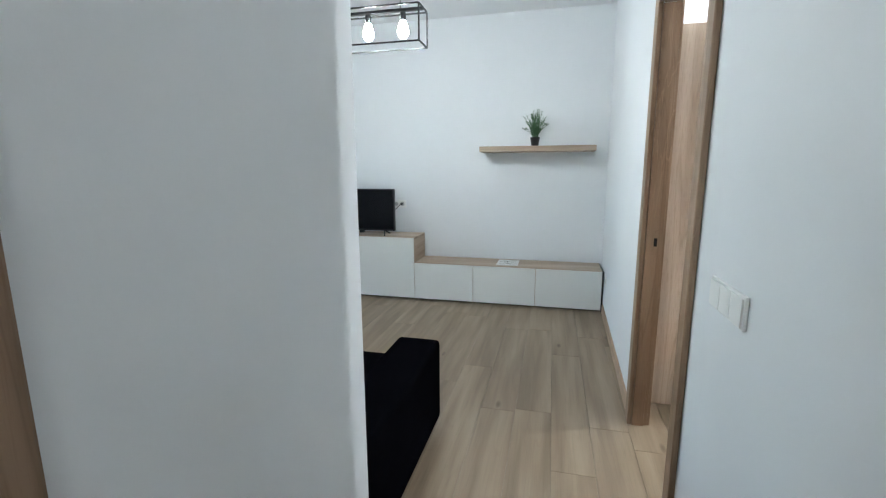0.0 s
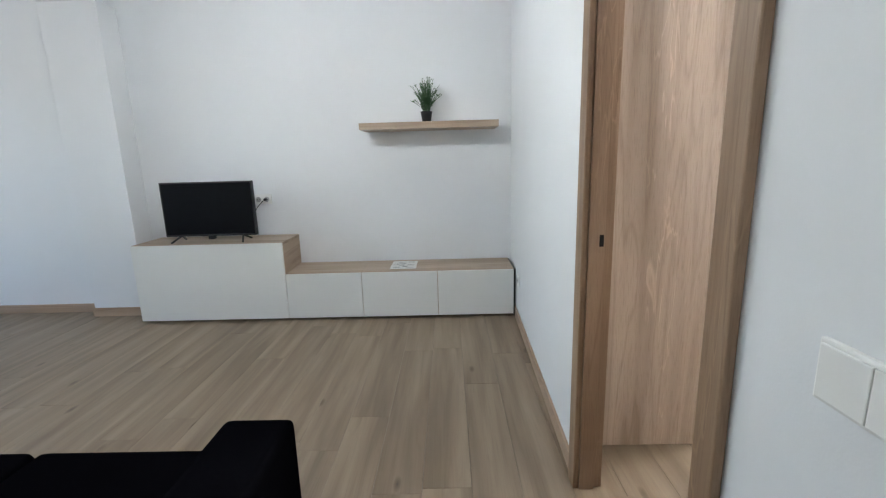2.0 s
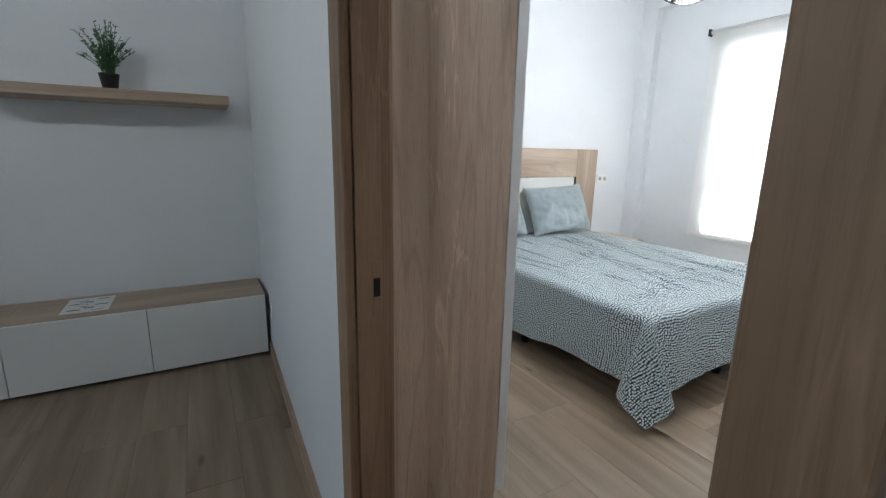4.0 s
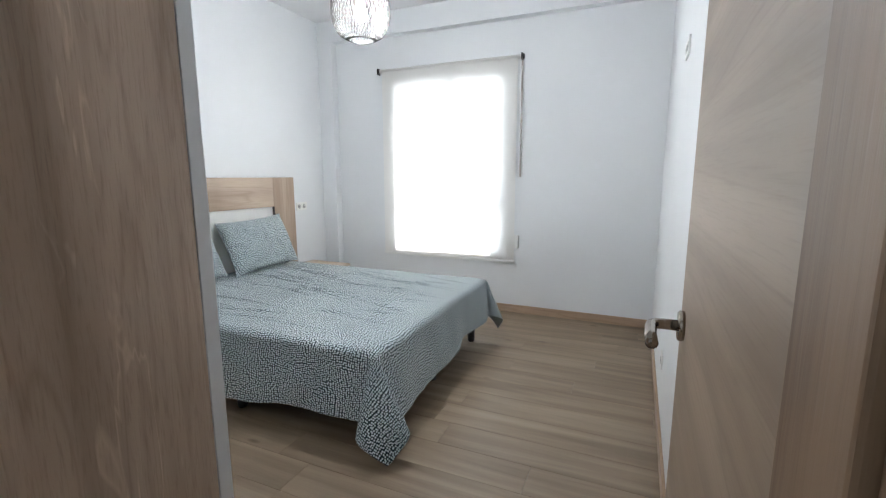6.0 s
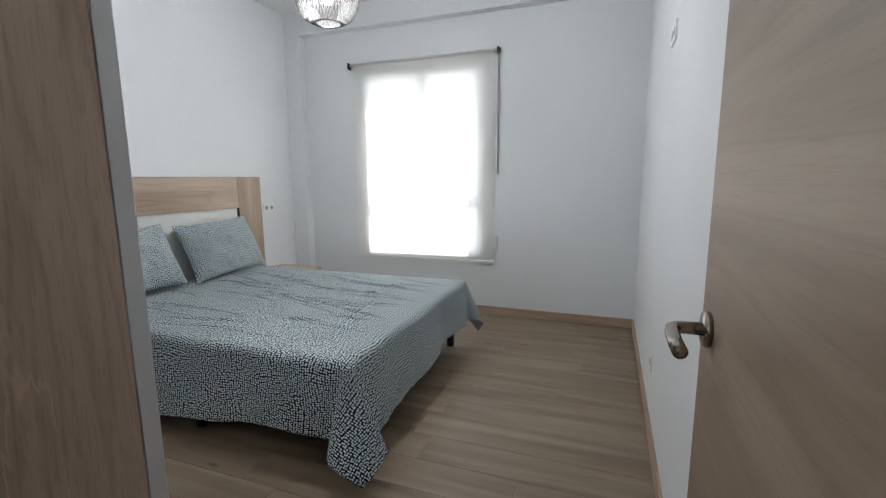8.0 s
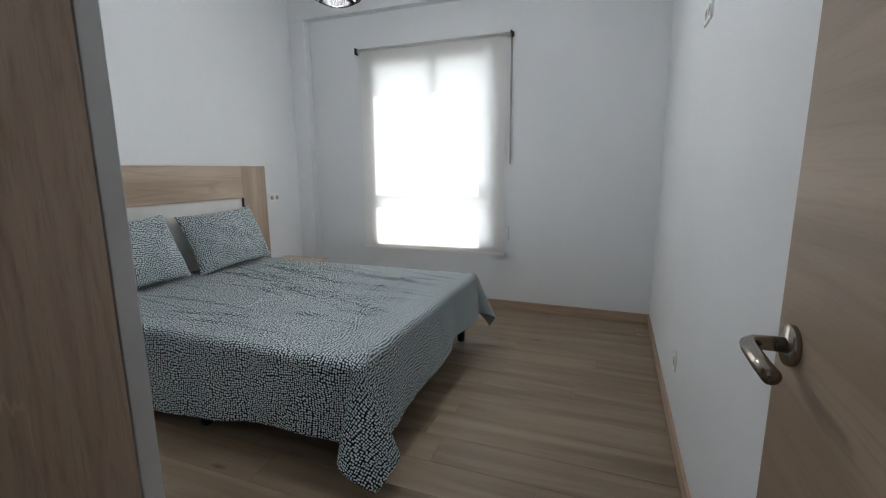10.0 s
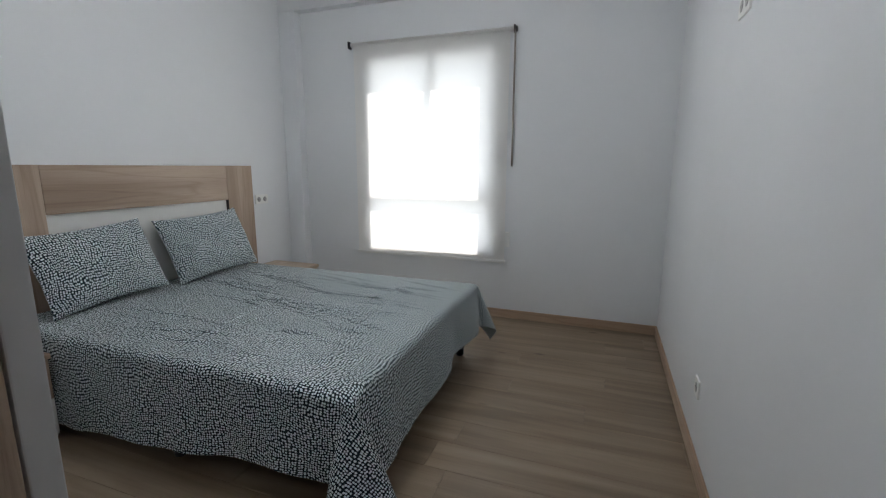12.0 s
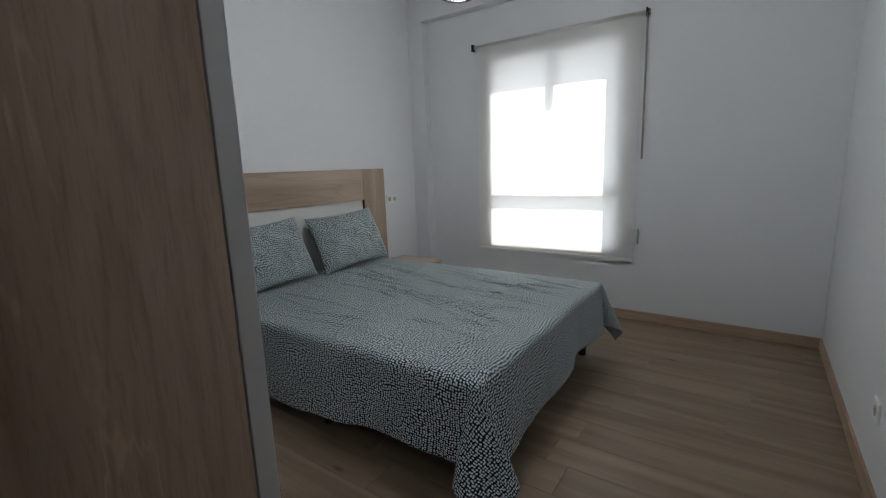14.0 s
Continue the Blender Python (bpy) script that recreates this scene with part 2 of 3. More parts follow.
BULB_LIVING = glow("lit_bulb_cool", (0.93, 0.97, 1.0), 24.0)
BULB_BED = glow("lit_bulb_neutral", (0.97, 0.98, 1.0), 300.0)


# ---- mesh helpers ----
def mesh_object(name, bm, mat, smooth=False):
    me = bpy.data.meshes.new(name)
    bmesh.ops.recalc_face_normals(bm, faces=bm.faces)
    bm.to_mesh(me)
    bm.free()
    me.materials.append(mat)
    if smooth:
        for p in me.polygons:
            p.use_smooth = True
    return new(name, me)


def part(name, bm, mat, parent, label="", smooth=False):
    ob = mesh_object(name, bm, mat, smooth)
    ob.parent = parent
    return tagged(ob, label)


def thing(name, label, category, group="", at=(0, 0, 0), kind=""):
    ob = new(name)
    ob.empty_display_size = 0.05
    ob.location = at
    return tagged(ob, label, category, group, kind)


def box(x0, x1, y0, y1, z0, z1, bevel=0.0, bm=None, seg=2):
    b = bmesh.new()
    bmesh.ops.create_cube(b, size=1.0, matrix=Matrix.Translation(((x0 + x1) / 2, (y0 + y1) / 2, (z0 + z1) / 2))
                          @ Matrix.Diagonal((abs(x1 - x0), abs(y1 - y0), abs(z1 - z0), 1)))
    if bevel:
        bmesh.ops.bevel(b, geom=b.edges[:], offset=bevel, segments=seg, affect='EDGES', profile=0.6)
    return merge(bm, b)


def prism(foot, z0, z1):
    """An upright block over a ground outline."""
    b = bmesh.new()
    lo, hi = ([b.verts.new((x, y, z)) for x, y in foot] for z in (z0, z1))
    n = len(foot)
    b.faces.new(lo[::-1])
    b.faces.new(hi)
    for k in range(n):
        b.faces.new((lo[k], lo[(k + 1) % n], hi[(k + 1) % n], hi[k]))
    return b


def merge(bm, b):
    if bm is None:
        return b
    tmp = bpy.data.meshes.new("tmp")
    b.to_mesh(tmp)
    b.free()
    bm.from_mesh(tmp)
    bpy.data.meshes.remove(tmp)
    return bm


def lathe(profile, n=24, bm=None, at=(0, 0, 0), turn=None, cap=True):
    """Turns (radius, height) pairs round z."""
    b = bmesh.new()
    rings = []
    for r, z in profile:
        rings.append([b.verts.new((r * math.cos(2 * math.pi * k / n), r * math.sin(2 * math.pi * k / n), z)) for k in range(n)])
    for a, c in zip(rings, rings[1:]):
        for k in range(n):
            b.faces.new((a[k], a[(k + 1) % n], c[(k + 1) % n], c[k]))
    for ring in (rings[0], rings[-1]) if cap else ():
        b.faces.new(ring)
    m = Matrix.Translation(at) @ (turn if turn else Matrix())
    bmesh.ops.transform(b, matrix=m, verts=b.verts)
    return merge(bm, b)


def tube(points, r, n=8, bm=None, cap=True):
    """A round bar along a line of points."""
    b = bmesh.new()
    pts = [Vector(p) for p in points]
    rings = []
    for i, p in enumerate(pts):
        d = (pts[min(i + 1, len(pts) - 1)] - pts[max(i - 1, 0)]).normalized()
        up = Vector((0, 0, 1)) if abs(d.z) < 0.9 else Vector((1, 0, 0))
        s = d.cross(up).normalized()
        u = s.cross(d)
        rings.append([b.verts.new(p + r * (math.cos(2 * math.pi * k / n) * s + math.sin(2 * math.pi * k / n) * u)) for k in range(n)])
    for a, c in zip(rings, rings[1:]):
        for k in range(n):
            b.faces.new((a[k], a[(k + 1) % n], c[(k + 1) % n], c[k]))
    if cap:
        for ring in (rings[0], rings[-1]):
            b.faces.new(ring)
    return merge(bm, b)


def structure(name, bm, mat, label, category):
    return tagged(mesh_object(name, bm, mat), label, category, "", "structure")


# ---- plan (metres) ----
WX_FAR = 0.032     # corridor face of the dividing wall at the television wall
WX_NEAR = -0.026    # the same wall before the door
WX_BED = 0.050     # its bedroom face
TV_Y = 0.425
CEIL_Z = 2.79
BED_CEIL = 2.885
EAST = 3.932
NORTH = 0.63
SOUTH = -2.737
DOOR_Y0, DOOR_Y1, DOOR_Z = -2.615, -1.892, 2.03
HALL_X, HALL_Y = -0.925, -3.178
WIN_Y0, WIN_Y1, WIN_Z0, WIN_Z1 = -1.418, -0.227, 0.551, 2.247

# walls
structure("wall_tv", box(-3.55, WX_FAR + 0.1, TV_Y, TV_Y + 0.21, 0, BED_CEIL), WALL, "white painted plaster wall behind the television", "wall")
structure("column_living", box(-3.55, -3.10, 0.215, TV_Y, 0, 2.48, 0.004), WALL, "white plastered column beside the television", "column")
structure("wall_recess", box(-6.2, -3.55, 0.345, 0.69, 0, CEIL_Z), WALL, "white painted recessed wall beside the column", "wall")
b = prism([(WX_NEAR, DOOR_Y1 + 0.03), (WX_BED, DOOR_Y1 + 0.03), (WX_BED, TV_Y), (WX_FAR, TV_Y)], 0, BED_CEIL)
box(WX_NEAR, WX_BED, DOOR_Y0 - 0.03, DOOR_Y1 + 0.03, DOOR_Z + 0.03, BED_CEIL, 0, b)
box(WX_NEAR, WX_BED, -5.2, DOOR_Y0 - 0.03, 0, BED_CEIL, 0, b)
structure("wall_divider", b, WALL, "white wall between hall and bedroom with a doorway", "wall")
structure("wall_hall", box(HALL_X - 0.12, HALL_X, -5.2, HALL_Y, 0, CEIL_Z, 0.004), WALL, "white painted wall along the narrow hall", "wall")
structure("wall_living_south", box(-6.2, HALL_X - 0.12, HALL_Y - 0.12, HALL_Y, 0, CEIL_Z), WALL, "white wall behind the black sofa", "wall")
structure("wall_hall_end", box(HALL_X - 0.12, WX_BED, -5.3, -5.2, 0, CEIL_Z), WALL, "white wall closing the hall", "wall")
b = box(-6.2, -6.0, HALL_Y, -2.3, 0, CEIL_Z)
box(-6.2, -6.0, -0.4, 0.345, 0, CEIL_Z, 0, b)
box(-6.2, -6.0, -2.3, -0.4, 0, 0.5, 0, b)
box(-6.2, -6.0, -2.3, -0.4, 2.25, CEIL_Z, 0, b)
structure("wall_living_west", b, WALL, "white wall of the living room with a window", "wall")
structure("wall_bedroom_north", box(WX_FAR + 0.1, EAST + 0.25, NORTH, NORTH + 0.2, 0, BED_CEIL), WALL, "white wall behind the bed", "wall")
structure("wall_bedroom_south", box(WX_BED, EAST + 0.25, SOUTH - 0.15, SOUTH, 0, BED_CEIL), WALL, "white side wall of the bedroom", "wall")
b = box(EAST, EAST + 0.25, WIN_Y1, NORTH, 0, BED_CEIL)
box(EAST, EAST + 0.25, SOUTH, WIN_Y0, 0, BED_CEIL, 0, b)
box(EAST, EAST + 0.25, WIN_Y0, WIN_Y1, 0, WIN_Z0, 0, b)
box(EAST, EAST + 0.25, WIN_Y0, WIN_Y1, WIN_Z1, BED_CEIL, 0, b)
structure("wall_bedroom_east", b, WALL, "white bedroom wall with the window opening", "wall")
structure("column_bedroom", box(3.84, EAST, 0.455, NORTH, 0, 2.67, 0.006), WALL, "white plastered column in the bedroom corner", "column")
structure("beam_bedroom", box(3.84, EAST, SOUTH, NORTH, 2.67, BED_CEIL, 0.006), WALL, "white plastered beam above the bedroom window", "beam")
structure("beam_living", box(-3.55, -3.19, HALL_Y, TV_Y, 2.48, CEIL_Z, 0.006), WALL, "white plastered beam under the living room ceiling", "beam")
structure("ceiling_living", box(-6.2, WX_NEAR, -5.3, 0.70, CEIL_Z, CEIL_Z + 0.25), CEIL, "flat white painted ceiling", "ceiling")
structure("ceiling_bedroom", box(WX_NEAR, EAST + 0.25, -5.3, 0.83, BED_CEIL, BED_CEIL + 0.155), CEIL, "flat white painted bedroom ceiling", "ceiling")


# baseboards
def skirting(name, x0, x1, y0, y1, mat):
    return structure(name, box(x0, x1, y0, y1, 0.0, 0.075, 0.003), mat, "light oak baseboard along the wall", "baseboard")


SK = 0.013
skirting("baseboard_living_column", -3.55, -3.10, 0.215 - SK, 0.215, SKIRT_X)
skirting("baseboard_tv", -3.10, WX_FAR - SK, TV_Y - SK, TV_Y, SKIRT_X)
skirting("baseboard_column", -3.55 - SK, -3.55, 0.215 - SK, 0.345 - SK, SKIRT_Y)
skirting("baseboard_recess", -6.0, -3.55 - SK, 0.345 - SK, 0.345, SKIRT_X)
WX_MID = WX_NEAR + (WX_FAR - WX_NEAR) * 0.02
structure("baseboard_divider", prism([(WX_MID - SK, DOOR_Y1 + 0.076), (WX_MID, DOOR_Y1 + 0.076), (WX_FAR, TV_Y - SK), (WX_FAR - SK, TV_Y - SK)], 0, 0.075), SKIRT_Y,
          "light oak baseboard along the wall", "baseboard")
skirting("baseboard_hall", WX_NEAR - SK, WX_NEAR, -5.2, DOOR_Y0 - 0.08, SKIRT_Y)
skirting("baseboard_bedroom_east", EAST - SK, EAST, SOUTH + SK, 0.455, SKIRT_Y)
skirting("baseboard_bedroom_south", WX_BED + 0.02, EAST, SOUTH, SOUTH + SK, SKIRT_X)
skirting("baseboard_bedroom_north", 0.7, 3.84, NORTH - SK, NORTH, SKIRT_X)
skirting("baseboard_hall_west", HALL_X, HALL_X + SK, -3.903, HALL_Y, SKIRT_Y)


# bedroom door: lining, casings, stop, strike, leaf with handle
frame_thing = tagged(thing("door_frame", "light oak door frame with flat casings", "door frame"), kind="structure")
J0, J1 = -0.048, 0.062
for side, ya, yb, yc, nm in ((1, DOOR_Y1, DOOR_Y1 + 0.03, DOOR_Y1 + 0.075, "far"), (-1, DOOR_Y0, DOOR_Y0 - 0.03, DOOR_Y0 - 0.07, "near")):
    part("lining", box(J0 + 0.022, 0.03, ya, yb, 0, DOOR_Z, 0.002), DOOR_OAK, frame_thing)
    part("rebate", box(0.03, J1 - 0.012, ya + side * 0.012, yb, 0, DOOR_Z + 0.012, 0.002), DOOR_OAK, frame_thing)
    part("casing", box(J0, WX_NEAR - 0.001, ya + side * 0.004, yc, 0, DOOR_Z + 0.07, 0.005, seg=3), DOOR_OAK, frame_thing)
    part("casing", box(J1 - 0.012, J1, ya + side * 0.014, yc, 0, DOOR_Z + 0.07, 0.003), DOOR_OAK, frame_thing)
part("lining", box(J0 + 0.022, 0.03, DOOR_Y0, DOOR_Y1, DOOR_Z, DOOR_Z + 0.03, 0.002), DOOR_OAK, frame_thing)
part("rebate", box(0.03, J1 - 0.012, DOOR_Y0, DOOR_Y1, DOOR_Z + 0.012, DOOR_Z + 0.03, 0.002), DOOR_OAK, frame_thing)
part("casing", box(J0, WX_NEAR - 0.001, DOOR_Y0 - 0.004, DOOR_Y1 + 0.004, DOOR_Z + 0.004, DOOR_Z + 0.07, 0.003), DOOR_OAK, frame_thing)
part("casing", box(J1 - 0.012, J1, DOOR_Y0 - 0.004, DOOR_Y1 + 0.004, DOOR_Z + 0.014, DOOR_Z + 0.07, 0.003), DOOR_OAK, frame_thing)
strike = part("strike_plate", box(0.008, 0.026, DOOR_Y1 - 0.0015, DOOR_Y1 + 0.0005, 0.90, 1.02, 0.0005), DOOR_OAK, frame_thing, "oak-coloured strike plate")
part("latch_hole", box(0.010, 0.024, DOOR_Y1 - 0.0030, DOOR_Y1 - 0.0010, 0.944, 0.984), HOLE_SHADE, strike, "dark patch for the shaded latch hole")

leaf_thing = tagged(thing("door_1", "light oak door leaf standing open against the wall", "door", at=(0.085, -2.70, 0)), kind="structure")
part("leaf", box(0.0, 0.782, 0.0, 0.038, 0.008, DOOR_Z - 0.004, 0.0025), LEAF_OAK, leaf_thing)
hz = 1.012


def door_handle(side):
    s = 1 if side > 0 else -1
    y0 = 0.038 if side > 0 else 0.0
    h = part("door_handle", lathe([(0.0, 0), (0.029, 0), (0.030, 0.003), (0.030, 0.008), (0.028, 0.011), (0.0, 0.011)], 28,
                                  at=(0.715, y0, hz), turn=Matrix.Rotation(radians(-90 * s), 4, 'X')), NICKEL, leaf_thing, "satin nickel lever handle on a round rose", True)
    pts = [(0.715, y0 + s * 0.008, hz), (0.715, y0 + s * 0.035, hz), (0.712, y0 + s * 0.050, hz), (0.702, y0 + s * 0.058, hz),
           (0.685, y0 + s * 0.060, hz), (0.632, y0 + s * 0.061, hz), (0.592, y0 + s * 0.060, hz)]
    part("lever", tube(pts, 0.011, 16), NICKEL, h, "", True)
    part("screw_cover", lathe([(0.0, 0), (0.009, 0), (0.009, 0.002), (0.0, 0.003)], 16, at=(0.715, y0 + s * 0.006, hz),
                              turn=Matrix.Rotation(radians(-90 * s), 4, 'X')), NICKEL, h)


door_handle(1)
for z in (0.25, 1.0, 1.78):
    part("hinge", tube([(-0.006, 0.036, z - 0.045), (-0.006, 0.036, z + 0.045)], 0.007, 10), NICKEL, leaf_thing)

# casing of the door in the hall
hall_door = tagged(thing("door_2", "oak casing and closed door in the hall", "door"), kind="structure")
part("casing", box(HALL_X - 0.005, HALL_X + 0.014, -3.98, -3.905, 0, 2.1, 0.004), DOOR_OAK, hall_door)
part("leaf", box(HALL_X - 0.004, HALL_X + 0.004, -4.72, -3.982, 0.008, 2.03, 0.002), DOOR_OAK, hall_door)
part("casing", box(HALL_X - 0.005, HALL_X + 0.014, -4.80, -4.722, 0, 2.1, 0.004), DOOR_OAK, hall_door)


# bedroom window
win = tagged(thing("window_1", "white aluminium sliding window behind the blind", "window"), kind="structure")
wx0, wx1 = EAST + 0.018, EAST + 0.068
fr = box(wx0, wx1, WIN_Y0, WIN_Y0 + 0.055, WIN_Z0, WIN_Z1, 0.004)
box(wx0, wx1, WIN_Y1 - 0.055, WIN_Y1, WIN_Z0, WIN_Z1, 0.004, fr)
box(wx0, wx1, WIN_Y0 + 0.055, WIN_Y1 - 0.055, WIN_Z0, WIN_Z0 + 0.055, 0.004, fr)
box(wx0, wx1, WIN_Y0 + 0.055, WIN_Y1 - 0.055, WIN_Z1 - 0.055, WIN_Z1, 0.004, fr)
part("window_frame", fr, ALU, win)
part("transom", box(wx0 - 0.01, wx1, WIN_Y0 + 0.055, WIN_Y1 - 0.055, 1.016, 1.079, 0.004), ALU, win)
part("mullion", box(wx0 - 0.01, wx1, -0.875, -0.827, 1.83, WIN_Z1 - 0.055, 0.004), ALU, win)
for z0, z1 in ((WIN_Z0 + 0.055, 1.016), (1.079, WIN_Z1 - 0.055)):
    p = part("pane", box(wx0 + 0.025, wx0 + 0.031, WIN_Y0 + 0.055, WIN_Y1 - 0.055, z0, z1), GLASS, win)
    p.visible_shadow = False
part("window_sill", box(EAST - 0.02, wx0, WIN_Y0, WIN_Y1, WIN_Z0, WIN_Z0 + 0.02, 0.004), ALU, win)

# roller blind
blind = thing("roller_blind", "off-white translucent roller blind pulled down over the window", "blind")
bx = EAST - 0.04
part("tube", tube([(bx + 0.012, -0.085, 2.346), (bx + 0.012, -1.54, 2.346)], 0.019, 16), BLIND, blind, "", True)
bm = bmesh.new()
ny, nz = 30, 36
cl = [[bm.verts.new((bx - 0.005 + 0.004 * math.sin(3.1 * j / ny + 5 * i / nz), -0.121 - 1.398 * j / ny, 2.346 - 1.836 * i / nz)) for j in range(ny + 1)] for i in range(nz + 1)]
for i in range(nz):
    for j in range(ny):
        bm.faces.new((cl[i][j], cl[i][j + 1], cl[i + 1][j + 1], cl[i + 1][j]))
part("cloth", bm, BLIND, blind, "off-white translucent cloth", True)
part("bottom_bar", box(bx - 0.013, bx + 0.004, -1.53, -0.111, 0.494, 0.518, 0.004), WHITE_PLASTIC, blind)
for y in (-0.074, -1.551):
    br = part("bracket", box(bx - 0.012, EAST, y - 0.006, y + 0.006, 2.316, 2.376, 0.004), BLACK_METAL, blind, "dark metal bracket")
    part("end_cap", lathe([(0, 0), (0.022, 0), (0.022, 0.012), (0, 0.014)], 18, at=(bx + 0.012, y - 0.007, 2.346), turn=Matrix.Rotation(radians(90), 4, 'X')), BLACK_PLASTIC, br)
part("chain", tube([(bx - 0.012, -1.556, 2.341), (bx - 0.012, -1.558, 1.30)], 0.0035, 8), NICKEL, blind, "thin beaded pull chain")
part("chain", tube([(bx + 0.026, -1.556, 2.341), (bx + 0.026, -1.558, 1.30)], 0.0035, 8), NICKEL, blind, "thin beaded pull chain")


# shutter strap winder on the wall, half behind the blind
winder = thing("strap_winder", "white plastic shutter strap winder beside the window", "strap winder")
part("case", box(EAST - 0.026, EAST, -1.555, -1.425, 0.63, 0.755, 0.006), WHITE_PLASTIC, winder)
part("slot", box(EAST - 0.0275, EAST - 0.0255, -1.50, -1.475, 0.722, 0.728), HOLE_SHADE, winder)
part("handle", box(wx0 - 0.03, wx0, WIN_Y0 + 0.012, WIN_Y0 + 0.036, 1.32, 1.49, 0.005), ALU, win)

# ---- bedroom furniture ----
BX0, BX1, BY0, BY1, BZ = 1.48, 3.125, -1.505, 0.56, 0.505
bed = thing("double_bed", "double bed with dark base, mattress and short dark legs", "bed")
part("base", box(BX0 + 0.03, BX1 - 0.03, BY0 + 0.03, BY1, 0.165, 0.26, 0.012), BASE_AND_SHADE, bed)
part("mattress", box(BX0 + 0.012, BX1 - 0.012, BY0 + 0.012, BY1, 0.26, BZ - 0.008, 0.045, seg=4), MATTRESS, bed, "", True)
for x in (BX0 + 0.08, (BX0 + BX1) / 2, BX1 - 0.08):
    for y in (BY0 + 0.10, -0.55, BY1 - 0.1):
        part("leg", lathe([(0.0, 0), (0.026, 0), (0.028, 0.01), (0.030, 0.165), (0.0, 0.165)], 16, at=(x, y, 0)), BLACK_PLASTIC, bed, "", True)


def bed_cover():
    """A cotton sheet over the mattress: flat with wrinkles on top, hanging with folds on three sides, cone folds at the foot's corners."""
    ob = thing("bed_cover", "dark teal cotton bedspread with white dotted print hanging over three sides", "bedspread")
    bm = bmesh.new()
    uvl = bm.loops.layers.uv.new("UVMap")
    w, l = BX1 - BX0, BY1 - BY0
    side, foot = 0.40, 0.375
    nu, nv = 340, 340
    rad = 0.035

    def drop(o):
        """Path over a rounded edge: outward and downward run for an overhang o."""
        q = rad * math.pi / 2
        if o <= 0:
            return 0.0, 0.0
        if o < q:
            a = o / rad
            return rad * math.sin(a), rad * (1 - math.cos(a))
        return rad, rad + (o - q)

    def side_fall(v):
        return 0.92 + 0.225 * min(1.0, max(0.0, (v - 0.35) / 0.85))

    def foot_fall(u):
        return 1.04 - 0.22 * min(1.0, max(0.0, (u - 0.4) / 0.7))

    rnd = random.Random(21)
    creases = []
    for k in range(58):
        a = radians(86 + rnd.uniform(-16, 14)) if k % 6 else radians(rnd.uniform(-15, 15))
        creases.append((rnd.uniform(0.1, w - 0.1), rnd.uniform(0.15, l - 0.35), math.cos(a), math.sin(a), rnd.uniform(0.15, 0.55), rnd.uniform(0.005, 0.013), rnd.uniform(0.007, 0.013), rnd.uniform(-0.10, 0.10)))

    def crease(u, v):
        h = 0.0
        for cu, cv, dx, dy, half, high, wide, bend in creases:
            p, q = u - cu, v - cv
            s = p * dx + q * dy
            if abs(s) < half:
                d = (q * dx - p * dy) - bend * s * s / half
                if abs(d) < 4 * wide:
                    k = d / wide
                    h += high * (1 - (s / half) ** 2) * (math.exp(-k * k) - 0.35 * math.exp(-(k - 1.8) ** 2))
        return h

    def at(u, v):
        ox = -u if u < 0 else (u - w if u > w else 0.0)
        oy = -v if v < 0 else 0.0
        sx = -1 if u < 0 else 1
        ux, vy = min(max(u, 0), w), max(v, 0)
        n1 = noise.noise(Vector((u * 2.1, v * 2.6, 3.0)))
        n2 = noise.noise(Vector((u * 3.2 + v * 2.0, v * 11.0 - u * 2.5, 7.0)))
        x, y = BX0 + rad + ux * (w - 2 * rad) / w, BY0 + rad + vy * (l - rad) / l
        z = BZ
        if ox == 0 and oy == 0:
            edge = min(u, w - u, v, 0.25) / 0.25
            z += 0.004 * n1 + edge * (crease(u, v) + 0.0022 * noise.noise(Vector((u * 14.0, v * 9.0, 2.0))) + 0.0012 * n2)
            if v > l - 0.5:
                z += 0.012 * (v - l + 0.5) * n1
            return Vector((x, y, z))
        if oy == 0:
            out, down = drop(ox)
            y -= 0.5 * ox * max(0.0, (vy - (l - 0.7)) / 0.7)
            t = min(ox / side, 1.0)
            f = 0.014 * t * (math.sin(vy * 9.0 + 2.0 * noise.noise(Vector((vy * 2, ox * 2, 5)))) * 0.7 + noise.noise(Vector((vy * 5.0, ox * 3.0, 9.0))))
            flare = 0.02 * t
            return Vector((x + sx * (out + flare + f), y, z - down * side_fall(vy) + 0.003 * n2 * (1 - t)))
        if ox == 0:
            out, down = drop(oy)
            t = min(oy / foot, 1.0)
            f = 0.022 * t * (math.sin(ux * 10.0 + 1.5 * noise.noise(Vector((ux * 2, oy * 2, 15)))) * 0.7 + noise.noise(Vector((ux * 5.0, oy * 3.0, 19.0))))
            return Vector((x, y - (out + 0.045 * t + f), z - down * foot_fall(ux)))
        ang, r = math.atan2(oy, ox), math.hypot(ox, oy)
        out, down = drop(r)
        t = min(r / side, 1.3)
        bulge = out + (0.02 + 0.025 * math.sin(ang) ** 2) * t + (0.10 if sx < 0 else 0.06) * t * math.sin(2 * ang) ** 2 + 0.026 * t * math.sin(6 * ang)
        lat = -0.065 * t * math.sin(4 * (ang - math.pi / 4)) * 0.7071
        lat *= min(1.0, r / 0.25)
        mixing = (ang * 2 / math.pi)
        fall = down * (1 - 0.085 * math.sin(2 * ang)) * (side_fall(0) * (1 - mixing) + foot_fall(ux) * mixing)
        return Vector((x + sx * (bulge * math.cos(ang) + lat), y - bulge * math.sin(ang) - 0.03 * t * math.sin(2 * ang) ** 2 + lat, max(z - fall, 0.012)))

    grid = []
